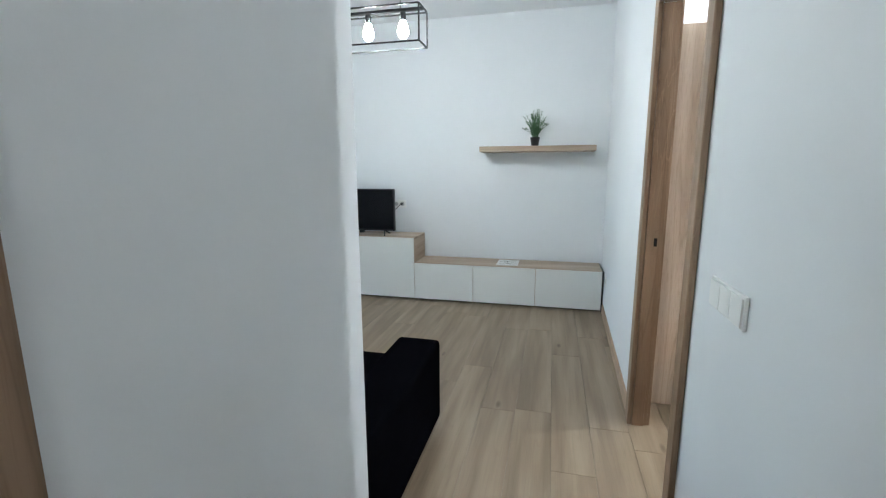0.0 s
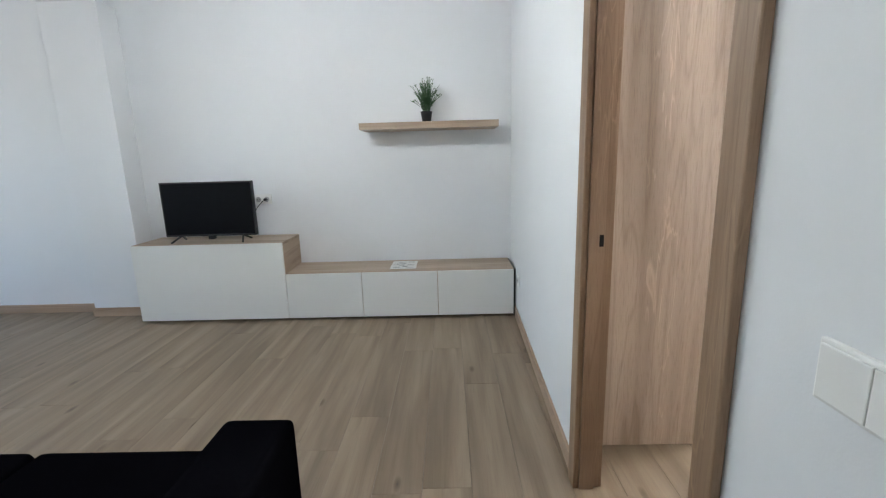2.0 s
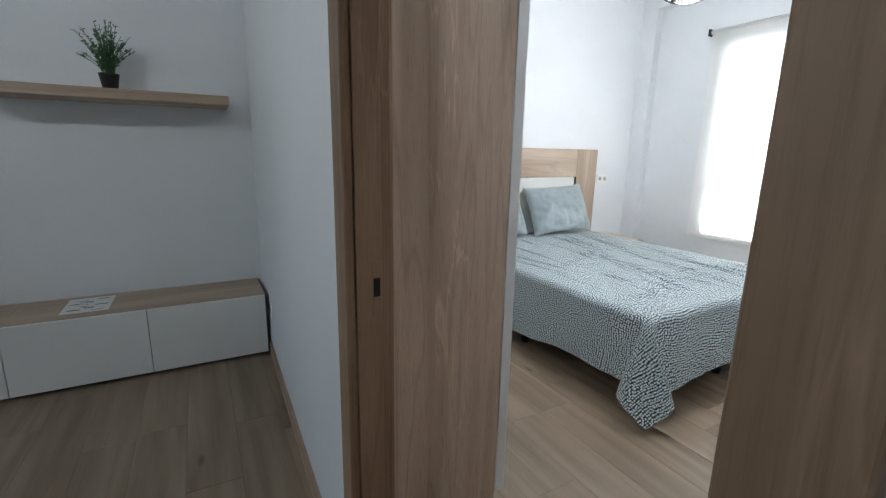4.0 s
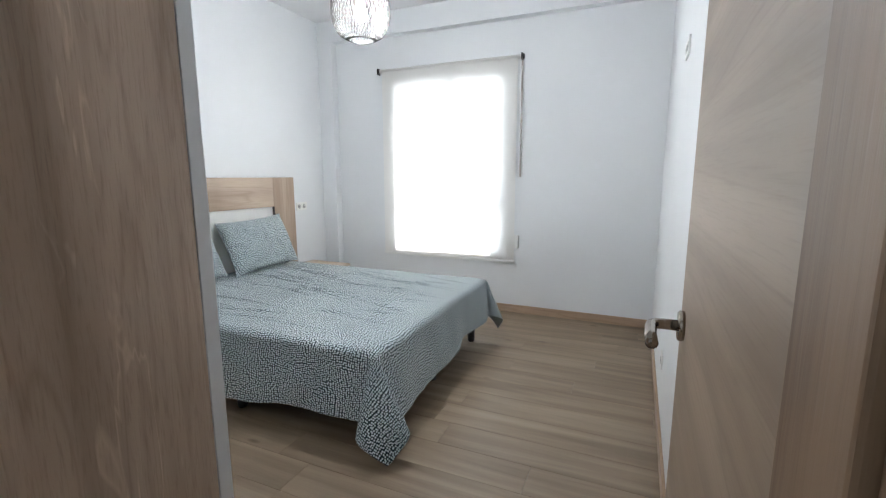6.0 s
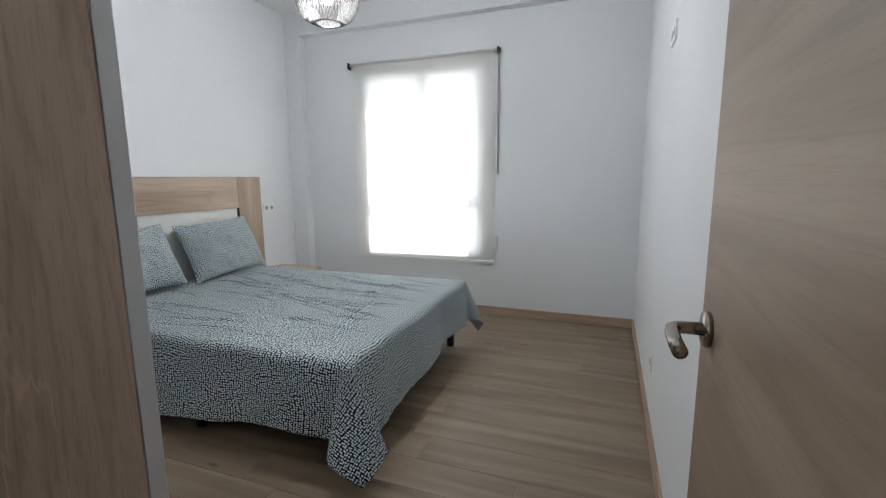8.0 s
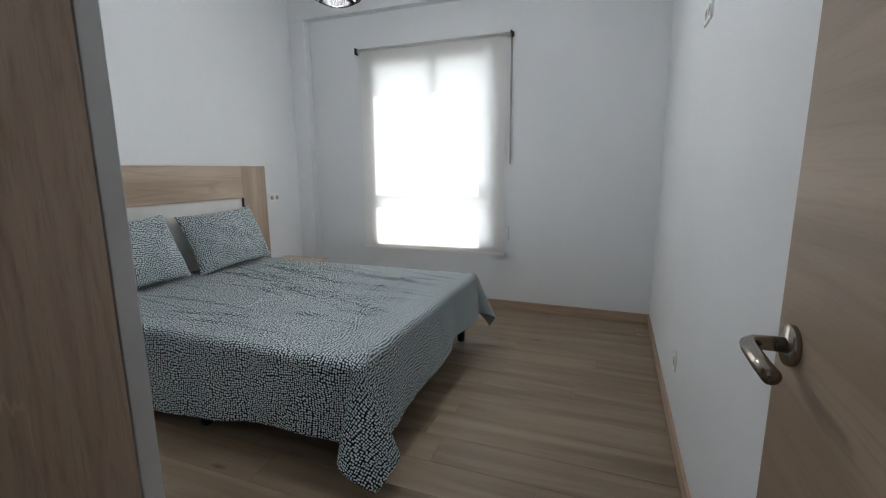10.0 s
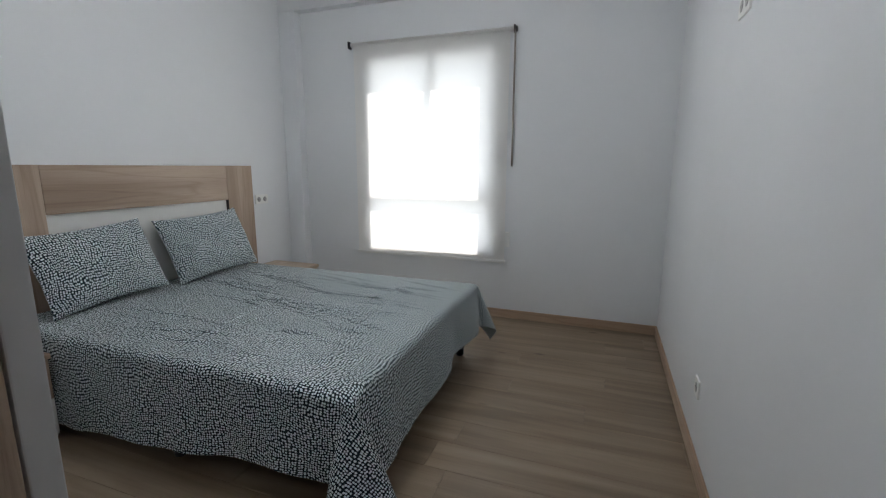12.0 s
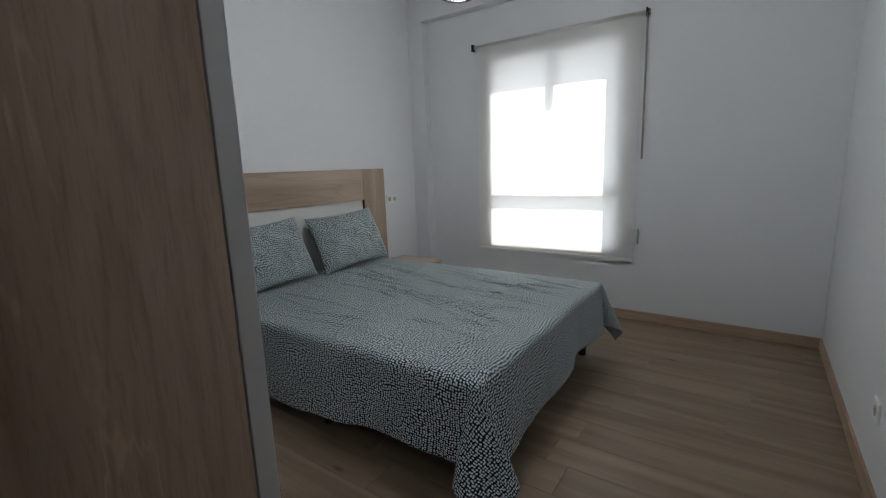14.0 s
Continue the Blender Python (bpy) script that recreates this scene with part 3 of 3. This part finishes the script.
    for i in range(nu + 1):
        u = -side + (w + 2 * side) * i / nu
        row = []
        for j in range(nv + 1):
            v = -foot + (l + foot - 0.01) * j / nv
            row.append((bm.verts.new(at(u, v)), (u, v)))
        grid.append(row)
    hem = bmesh.new()
    hem_uv = hem.loops.layers.uv.new("UVMap")
    made = {}
    for i in range(nu):
        for j in range(nv):
            q = (grid[i][j], grid[i + 1][j], grid[i + 1][j + 1], grid[i][j + 1])
            u, v = q[0][1]
            if u < -side + 0.075 or u > w + side - 0.085 or v < -foot + 0.075:
                vs = []
                for a, uv in q:
                    if a not in made:
                        made[a] = hem.verts.new(a.co)
                    vs.append(made[a])
                f = hem.faces.new(vs)
                layer = hem_uv
            else:
                f = bm.faces.new([a[0] for a in q])
                layer = uvl
            for lp, a in zip(f.loops, q):
                lp[layer].uv = a[1]
    bmesh.ops.delete(bm, geom=[a for a in bm.verts if not a.link_faces], context='VERTS')
    part("cloth", bm, PRINT, ob, "", True)
    part("hem", hem, PRINT, ob, "stitched hem border", True)
    return ob


bed_cover()


def pillow(m, w=0.70, h=0.45, t=0.15, seed=0):
    ob = thing("pillow", "dark teal cotton pillow with white dotted print leaning on the headboard", "pillow", "pillows on the bed")
    bm = bmesh.new()
    uvl = bm.loops.layers.uv.new("UVMap")
    n = 40
    for s in (1, -1):
        g = []
        for i in range(n + 1):
            a = -1 + 2 * i / n
            row = []
            for j in range(n + 1):
                c = -1 + 2 * j / n
                k = (max(0, 1 - abs(a) ** 2.6) * max(0, 1 - abs(c) ** 2.6)) ** 0.55
                pinch = 1 - 0.06 * (1 - abs(c) ** 2) * (abs(a) ** 6)
                pinch2 = 1 - 0.09 * (1 - abs(a) ** 2) * (abs(c) ** 6)
                wr = noise.noise(Vector((a * 2.2 + seed, c * 2.2, s * 4.0))) * 0.022 + 0.015 * noise.noise(Vector((a * 7 + seed, c * 5, s)))
                row.append((bm.verts.new((a * w / 2 * pinch, c * h / 2 * pinch2, s * (t / 2 * k + wr * k) + 0.008 * math.sin(3 * a + seed) * abs(c))), (a * w / 2 + seed, c * h / 2 + s)))
            g.append(row)
        for i in range(n):
            for j in range(n):
                q = (g[i][j], g[i + 1][j], g[i + 1][j + 1], g[i][j + 1])
                if s < 0:
                    q = q[::-1]
                f = bm.faces.new([a[0] for a in q])
                for lp, a in zip(f.loops, q):
                    lp[uvl].uv = a[1]
    part("case", bm, PRINT, ob, "", True)
    ob.matrix_basis = m
    return ob


pillow(pose(1.93, 0.42, BZ + 0.232, 66, -2, 3), 0.68, 0.47, 0.17, 0.3)
pillow(pose(2.69, 0.42, BZ + 0.232, 66, -3, -3), 0.68, 0.47, 0.17, 2.7)

# headboard
head = thing("headboard", "light oak headboard with a white inset panel", "headboard")
HX0, HX1, HY, HZ = 1.51, 3.317, 0.575, 1.297
part("upright", box(HX0, HX0 + 0.272, HY, HY + 0.04, 0.0, HZ, 0.002), HEAD_UP, head)
part("upright", box(HX1 - 0.272, HX1, HY, HY + 0.04, 0.0, HZ, 0.002), HEAD_UP, head)
part("top_rail", box(HX0 + 0.274, HX1 - 0.274, HY, HY + 0.04, 1.026, HZ, 0.002), HEAD_OAK, head)
# dark strip stands in for the shade beside the set-back panel
part("reveal_shade", box(HX1 - 0.2738, HX1 - 0.2725, HY - 0.001, HY + 0.024, 0.5, 1.026), BASE_AND_SHADE, head, "dark strip for the shade at the panel's edge")
part("inset_panel", box(HX0 + 0.274, HX1 - 0.274, HY + 0.025, HY + 0.038, 0.25, 1.026), WHITE_FRONT, head, "white inset panel")


# nightstands
def nightstand(x, y):
    ob = thing("nightstand", "oak and white two-drawer nightstand beside the bed", "nightstand", "nightstands", (x, y, 0))
    part("body", box(-0.19, 0.19, -0.44, 0.0, 0.0, 0.405, 0.002), GREY_EDGE, ob)
    part("top", box(-0.195, 0.195, -0.475, 0.0, 0.405, 0.43, 0.003), TOP_OAK, ob, "oak top")
    part("drawer", box(-0.19, 0.19, -0.46, -0.442, 0.205, 0.402, 0.003), HEAD_OAK, ob, "oak drawer front")
    part("drawer", box(-0.19, 0.19, -0.46, -0.442, 0.02, 0.201, 0.003), WHITE_FRONT, ob, "white drawer front")
    return ob


n1 = nightstand(3.345, 0.57)
copy_thing(n1, pose(1.262, 0.57, 0))

# wardrobe beside the doorway
WY = -1.645
ward = thing("wardrobe", "wardrobe with light oak side and white doors beside the doorway", "wardrobe")
part("side_panel", box(0.068, 0.5365, WY, WY + 0.02, 0.010, 2.005, 0.0015), PANEL_OAK, ward)
part("carcass", box(0.068, 0.531, WY + 0.021, -0.10, 0.0, 2.0, 0.002), GREY_EDGE, ward)
for k in range(3):
    part("door", box(0.5415, 0.580, WY + 0.003 + 0.506 * k, WY + 0.506 * (k + 1), 0.06, 2.0, 0.0025), GREY_EDGE, ward, "white melamine door")

# pendant lamp
lamp = thing("pendant_lamp", "grey wire-mesh drum pendant lamp with a lit bulb", "lamp", at=(1.91, -1.2, 0))


def mesh_shade():
    prof = [(0.062, 2.000), (0.105, 2.015), (0.138, 2.060), (0.150, 2.120), (0.148, 2.190), (0.130, 2.250), (0.095, 2.290), (0.055, 2.305)]
    bm = bmesh.new()

    def at(k, s):
        f = s * (len(prof) - 1)
        i = min(int(f), len(prof) - 2)
        f -= i
        r = prof[i][0] * (1 - f) + prof[i + 1][0] * f
        z = prof[i][1] * (1 - f) + prof[i + 1][1] * f
        return Vector((r * math.cos(k), r * math.sin(k), z))
    n = 48
    for d in (1, -1):
        for k in range(n):
            a = 2 * math.pi * k / n
            tube([at(a + d * 0.9 * s / 12, s / 12) for s in range(13)], 0.0017, 4, bm, False)
    return bm


shade = tagged(part("shade", mesh_shade(), WIRE, lamp, "grey wire mesh shade"), kind="stuff")
for r, z in ((0.062, 2.000), (0.055, 2.305)):
    part("ring", tube([(r * math.cos(a * math.pi / 16), r * math.sin(a * math.pi / 16), z) for a in range(33)], 0.004, 6, None, False), BLACK_METAL, shade)
part("bulb", lathe([(0.0, 2.090), (0.018, 2.093), (0.030, 2.115), (0.030, 2.135), (0.018, 2.170), (0.012, 2.190), (0, 2.190)], 20), BULB_BED, lamp, "lit bulb", True)
part("socket", lathe([(0, 2.190), (0.02, 2.190), (0.02, 2.260), (0.006, 2.270), (0, 2.270)], 16), BLACK_PLASTIC, lamp, "", True)
part("cord", tube([(0, 0, 2.270), (0, 0, BED_CEIL - 0.02)], 0.003, 8), BLACK_PLASTIC, lamp)
part("canopy", lathe([(0, BED_CEIL - 0.03), (0.045, BED_CEIL - 0.028), (0.05, BED_CEIL), (0, BED_CEIL)], 24), BLACK_METAL, lamp, "", True)


# ---- living room ----
def cabinet(x0, x1, h, fronts, label):
    ob = thing("media_cabinet", label, "cabinet", "media cabinets along the wall")
    d = 0.405
    part("body", box(x0, x1, 0.022, d, 0.020, h - 0.02, 0.0015), SIDE_OAK, ob)
    part("top", box(x0, x1, 0.018, d, h - 0.02, h, 0.0015), TOP_OAK, ob, "oak top panel")
    part("foot", box(x0 + 0.03, x1 - 0.03, 0.05, d - 0.03, 0.0, 0.020), BLACK_PLASTIC, ob)
    w = (x1 - x0) / fronts
    for k in range(fronts):
        part("door", box(x0 + w * k + 0.002, x0 + w * (k + 1) - 0.002, 0.0, 0.018, 0.021, h - 0.003, 0.002), WHITE_FRONT, ob, "plain white door front")
    return ob


cabinet(-3.0, -1.802, 0.64, 1, "tall white media cabinet with oak sides under the television")
for k in range(3):
    cabinet(-1.8 + 0.6 * k + 0.0005, -1.2 + 0.6 * k - 0.0005, 0.386, 1, "low white media cabinet with an oak top")
cb = thing("cable_strip", "black strip at the end of the low cabinet", "strip")
part("strip", box(0.001, 0.013, 0.006, 0.40, 0.0, 0.384, 0.001), BLACK_PLASTIC, cb)

# television
tv = thing("television", "black flat-screen television on splayed feet", "television", at=(-2.415, 0.14, 0.64))
part("housing", box(-0.368, 0.368, -0.010, 0.03, 0.045, 0.478, 0.006), BLACK_PLASTIC, tv)
part("screen", box(-0.357, 0.357, -0.013, -0.008, 0.062, 0.468, 0.001), SCREEN, tv, "dark glossy screen")
part("rear_cover", box(-0.26, 0.26, 0.03, 0.065, 0.06, 0.32, 0.015), BLACK_PLASTIC, tv)
for s in (-1, 1):
    part("foot", merge(tube([(s * 0.25, 0.01, 0.05), (s * 0.285, -0.085, 0.006)], 0.008, 8), tube([(s * 0.25, 0.01, 0.05), (s * 0.275, 0.10, 0.006)], 0.008, 8)), BLACK_PLASTIC, tv)
part("foot", box(-0.02, 0.02, -0.02, 0.03, 0.02, 0.05, 0.004), BLACK_PLASTIC, tv)

# wall shelf
sh_thing = thing("wall_shelf", "thick light oak floating shelf on the wall", "shelf")
part("board", box(-1.165, -0.105, 0.10, TV_Y, 1.475, 1.525, 0.0025), TOP_OAK, sh_thing)


def potted_plant(x, y, z):
    ob = thing("potted_plant", "small artificial green plant in a black pot on the shelf", "plant", at=(x, y, z))
    part("pot", lathe([(0.0, 0), (0.032, 0), (0.045, 0.075), (0.047, 0.085), (0.042, 0.085), (0.040, 0.075), (0.0, 0.074)], 20), BLACK_PLASTIC, ob, "black plastic pot", True)
    rnd = random.Random(5)
    stems, leaves = bmesh.new(), bmesh.new()
    for k in range(64):
        a, lean = rnd.uniform(0, 6.283), rnd.uniform(0.01, 0.11)
        hgt = rnd.uniform(0.12, 0.285) - lean * 0.5
        r0 = rnd.uniform(0, 0.03)
        pts = [Vector((math.cos(a) * (r0 + lean * s * s), math.sin(a) * (r0 + lean * s * s), 0.074 + hgt * s)) for s in (0, 0.25, 0.5, 0.75, 1.0)]
        tube(pts, 0.0013, 4, stems, False)
        for q in range(22):
            s = rnd.uniform(0.25, 1.0)
            i = min(int(s * 4), 3)
            p = pts[i].lerp(pts[i + 1], s * 4 - i)
            d = Vector((rnd.uniform(-1, 1), rnd.uniform(-1, 1), rnd.uniform(0.1, 1.0))).normalized()
            sd = d.cross(Vector((rnd.uniform(-1, 1), rnd.uniform(-1, 1), rnd.uniform(-1, 1)))).normalized()
            ln, wd = rnd.uniform(0.012, 0.024), rnd.uniform(0.002, 0.004)
            v = [leaves.verts.new(p), leaves.verts.new(p + d * ln * 0.5 + sd * wd), leaves.verts.new(p + d * ln), leaves.verts.new(p + d * ln * 0.5 - sd * wd)]
            leaves.faces.new(v)
    part("foliage", stems, LEAF, ob)
    part("foliage", leaves, LEAF, ob, "fine green leaves")
    return ob


LEAF = plain("green_leaf", (0.05, 0.115, 0.045), 0.55)
potted_plant(-0.655, 0.25, 1.525)

# magazine
mag = thing("leaflet", "printed black and white leaflet lying on the low cabinet", "leaflet", at=(-0.88, 0.22, 0.386))
PAPER = plain("white_paper", (0.78, 0.78, 0.76), 0.7)
INK = plain("dark_ink", (0.06, 0.06, 0.065), 0.7)
INK2 = plain("grey_ink", (0.3, 0.3, 0.3), 0.7)
part("sheet", box(-0.105, 0.105, -0.13, 0.13, 0.0005, 0.003), PAPER, mag)
rnd = random.Random(2)
for k in range(12):
    x0, y0 = rnd.uniform(-0.09, 0.03), -0.11 + 0.018 * k
    part("printed_bar", box(x0, x0 + rnd.uniform(0.03, 0.06), y0, y0 + rnd.uniform(0.006, 0.014), 0.0032, 0.0036), INK if k % 2 else INK2, mag)

# wall socket beside the television
def wall_socket(name, label, m, gangs=1, holes=True):
    ob = thing(name, label, "socket")
    w = 0.082 + 0.071 * (gangs - 1)
    part("plate", box(-w / 2, w / 2, -0.009, 0.0, -0.041, 0.041, 0.003), WHITE_PLASTIC, ob)
    for g in range(gangs):
        cx = (g - (gangs - 1) / 2) * 0.071
        if holes:
            # the sunken insert's shade is put into a flat grey disc
            s = part("insert", lathe([(0, 0), (0.022, 0), (0.022, 0.001), (0, 0.0012)], 24, at=(cx, -0.009, 0), turn=Matrix.Rotation(radians(90), 4, 'X')), RECESS_SHADE, ob, "grey disc coloured as the recess's shade", True)
            for dx in (-0.0095, 0.0095):
                part("hole", lathe([(0, 0), (0.0026, 0), (0.0026, 0.0006), (0, 0.0006)], 10, at=(cx + dx, -0.0104, 0), turn=Matrix.Rotation(radians(90), 4, 'X')), HOLE_SHADE, s)
        else:
            part("rocker", box(cx - 0.0348, cx + 0.0348, -0.0135, -0.009, -0.0355, 0.0355, 0.002), WHITE_PLASTIC, ob)
    ob.matrix_basis = m
    return ob


wall_socket("wall_socket", "white double wall socket with an aerial plug", pose(-2.09, TV_Y, 0.945), 2)
plug = thing("aerial_plug", "dark aerial plug in the socket beside the television", "plug", at=(-2.06, TV_Y - 0.009, 0.945))
part("body", lathe([(0, 0), (0.011, 0), (0.011, 0.03), (0.006, 0.036), (0, 0.036)], 14, turn=Matrix.Rotation(radians(90), 4, 'X')), BLACK_PLASTIC, plug)
part("cable", tube([(0, -0.034, 0), (-0.01, -0.05, -0.01), (-0.06, -0.05, -0.06), (-0.12, -0.04, -0.16), (-0.14, -0.05, -0.292)], 0.003, 8), BLACK_PLASTIC, plug)
wall_socket("wall_socket", "white socket low on the living room wall", pose(WX_FAR - 0.012, -0.13, 0.33, 0, 0, -90), 1)
wall_socket("wall_socket", "white socket beside the headboard", pose(3.47, NORTH, 1.002), 2)
wall_socket("wall_socket", "white socket low on the bedroom wall", pose(2.36, SOUTH, 0.335, 0, 0, 180), 1)
wall_socket("aerial_plate", "white double outlet plate high on the bedroom wall", pose(2.30, SOUTH, 1.89, 0, 0, 180), 2)
wall_socket("light_switch", "white triple light switch beside the bedroom door", pose(WX_NEAR, -2.955, 0.982, 0, 0, -90), 3, False)

# sofa
sofa = thing("sofa", "black fabric two-seat sofa with padded arms", "sofa")
SX0, SX1 = -2.60, -0.99
part("base", box(SX0 + 0.22, SX1 - 0.2, -3.05, -2.17, 0.06, 0.24, 0.02), BLACK_FABRIC, sofa)
for k in range(2):
    x0 = SX0 + 0.2 + k * 0.595
    part("seat_cushion", box(x0 + 0.004, x0 + 0.591, -2.86, -2.14, 0.24, 0.385, 0.035, seg=4), BLACK_FABRIC, sofa, "", True)
    part("back_cushion", box(x0 + 0.004, x0 + 0.591, -3.02, -2.82, 0.36, 0.70, 0.05, seg=4), BLACK_FABRIC, sofa, "", True)
part("backrest", box(SX0 + 0.1, SX1 - 0.1, -3.14, -3.0, 0.06, 0.68, 0.04, seg=4), BLACK_FABRIC, sofa, "", True)
for x0, x1 in ((SX0, SX0 + 0.22), (SX1 - 0.22, SX1)):
    part("armrest", box(x0, x1, -3.14, -2.12, 0.05, 0.472, 0.028, seg=4), BLACK_FABRIC, sofa, "", True)
for x in (SX0 + 0.06, SX1 - 0.06):
    for y in (-3.08, -2.2):
        part("leg", lathe([(0, 0), (0.02, 0), (0.024, 0.05), (0, 0.05)], 14, at=(x, y, 0)), BLACK_PLASTIC, sofa)

# hanging frame lamp
cl = thing("ceiling_lamp", "black rectangular wire-frame hanging lamp with three lit bulbs", "lamp", at=(-1.56, -1.565, 0))
X, Y, Z0, Z1 = 0.335, 0.085, 2.02, 2.215
for z in (Z0, Z1):
    for s in (-1, 1):
        part("frame_bar", box(-X, X, s * Y - 0.004, s * Y + 0.004, z - 0.004, z + 0.004, 0.001), BLACK_METAL, cl)
        part("frame_bar", box(s * X - 0.004, s * X + 0.004, -Y + 0.004, Y - 0.004, z - 0.004, z + 0.004, 0.001), BLACK_METAL, cl)
for s in (-1, 1):
    for q in (-1, 1):
        part("frame_post", box(s * X - 0.004, s * X + 0.004, q * Y - 0.004, q * Y + 0.004, Z0 + 0.004, Z1 - 0.004), BLACK_METAL, cl)
part("socket_bar", box(-X, X, -0.012, 0.012, Z1 - 0.012, Z1 + 0.004, 0.002), BLACK_METAL, cl)
for x in (-0.235, 0.0, 0.215):
    sk = part("bulb_socket", lathe([(0, Z1 - 0.06), (0.017, Z1 - 0.06), (0.019, Z1 - 0.03), (0.015, Z1 - 0.012), (0, Z1 - 0.012)], 16, at=(x, 0, 0)), BLACK_PLASTIC, cl, "", True)
    part("bulb", lathe([(0, 2.058), (0.016, 2.061), (0.029, 2.078), (0.032, 2.098), (0.024, 2.130), (0.014, 2.155), (0, 2.155)], 20, at=(x, 0, 0)), BULB_LIVING, sk, "lit frosted bulb", True)
part("cord", tube([(0.2, 0, Z1), (0.2, 0, CEIL_Z)], 0.002, 6), BLACK_METAL, cl)
part("cord", tube([(-0.2, 0, Z1), (-0.2, 0, CEIL_Z)], 0.002, 6), BLACK_METAL, cl)
part("canopy", box(-0.25, 0.25, -0.03, 0.03, CEIL_Z - 0.025, CEIL_Z, 0.003), BLACK_METAL, cl)

# unseen round light added behind the start of the walk to brighten the hall
hall_fill = thing("downlight", "added unseen round ceiling fill light in the hall", "lamp", at=(-0.48, -4.75, CEIL_Z))
part("trim_ring", lathe([(0.085, -0.006), (0.10, -0.006), (0.105, 0.0), (0.085, 0.0)], 28, cap=False), WHITE_PLASTIC, hall_fill, "", True)
part("diffuser", lathe([(0, -0.004), (0.084, -0.004), (0.084, -0.001), (0, -0.001)], 28), glow("hall_fill_glow", (1.0, 0.98, 0.95), 6.6), hall_fill, "glowing disc of the added fill light")

# ---- outside ----
structure("ground", box(-600, 600, -600, 600, -3.4, -3.2), plain("pale_street_paving", (0.3, 0.29, 0.27), 0.9), "pale paved street below the windows", "ground")

# ---- laminate floor ----
floor = structure("floor", box(-6.2, EAST + 0.25, -5.3, 0.83, -0.10, -0.006), JOINT, "oak laminate plank floor", "floor")
PW, PL, GAP = 0.192, 1.285, 0.0008
cache = {}


def plank_mesh(l):
    key = round(l, 3)
    if key not in cache:
        b = box(-PW / 2 + GAP / 2, PW / 2 - GAP / 2, -l / 2 + GAP / 2, l / 2 - GAP / 2, -0.0055, 0.0, 0.0)
        top = [e for e in b.edges if all(v.co.z > -0.001 for v in e.verts)]
        bmesh.ops.bevel(b, geom=top, offset=0.0009, segments=1, affect='EDGES')
        me = bpy.data.meshes.new("plank")
        b.to_mesh(me)
        b.free()
        me.materials.append(FLOOR)
        cache[key] = me
    return cache[key]


rnd = random.Random(11)
x = -6.0 + PW / 2
while x < EAST + 0.05:
    y = -5.2 - rnd.uniform(0, 1.2)
    y0 = HALL_Y if x < HALL_X - 0.1 else (SOUTH if x > 0.09 else -5.2)
    while y < 0.63:
        a, c = max(y, y0), min(y + PL, 0.66)
        if c - a > 0.02:
            p = new("plank", plank_mesh(c - a))
            p.location = (x, (a + c) / 2, 0)
            p.parent = floor
        y += PL
    x += PW
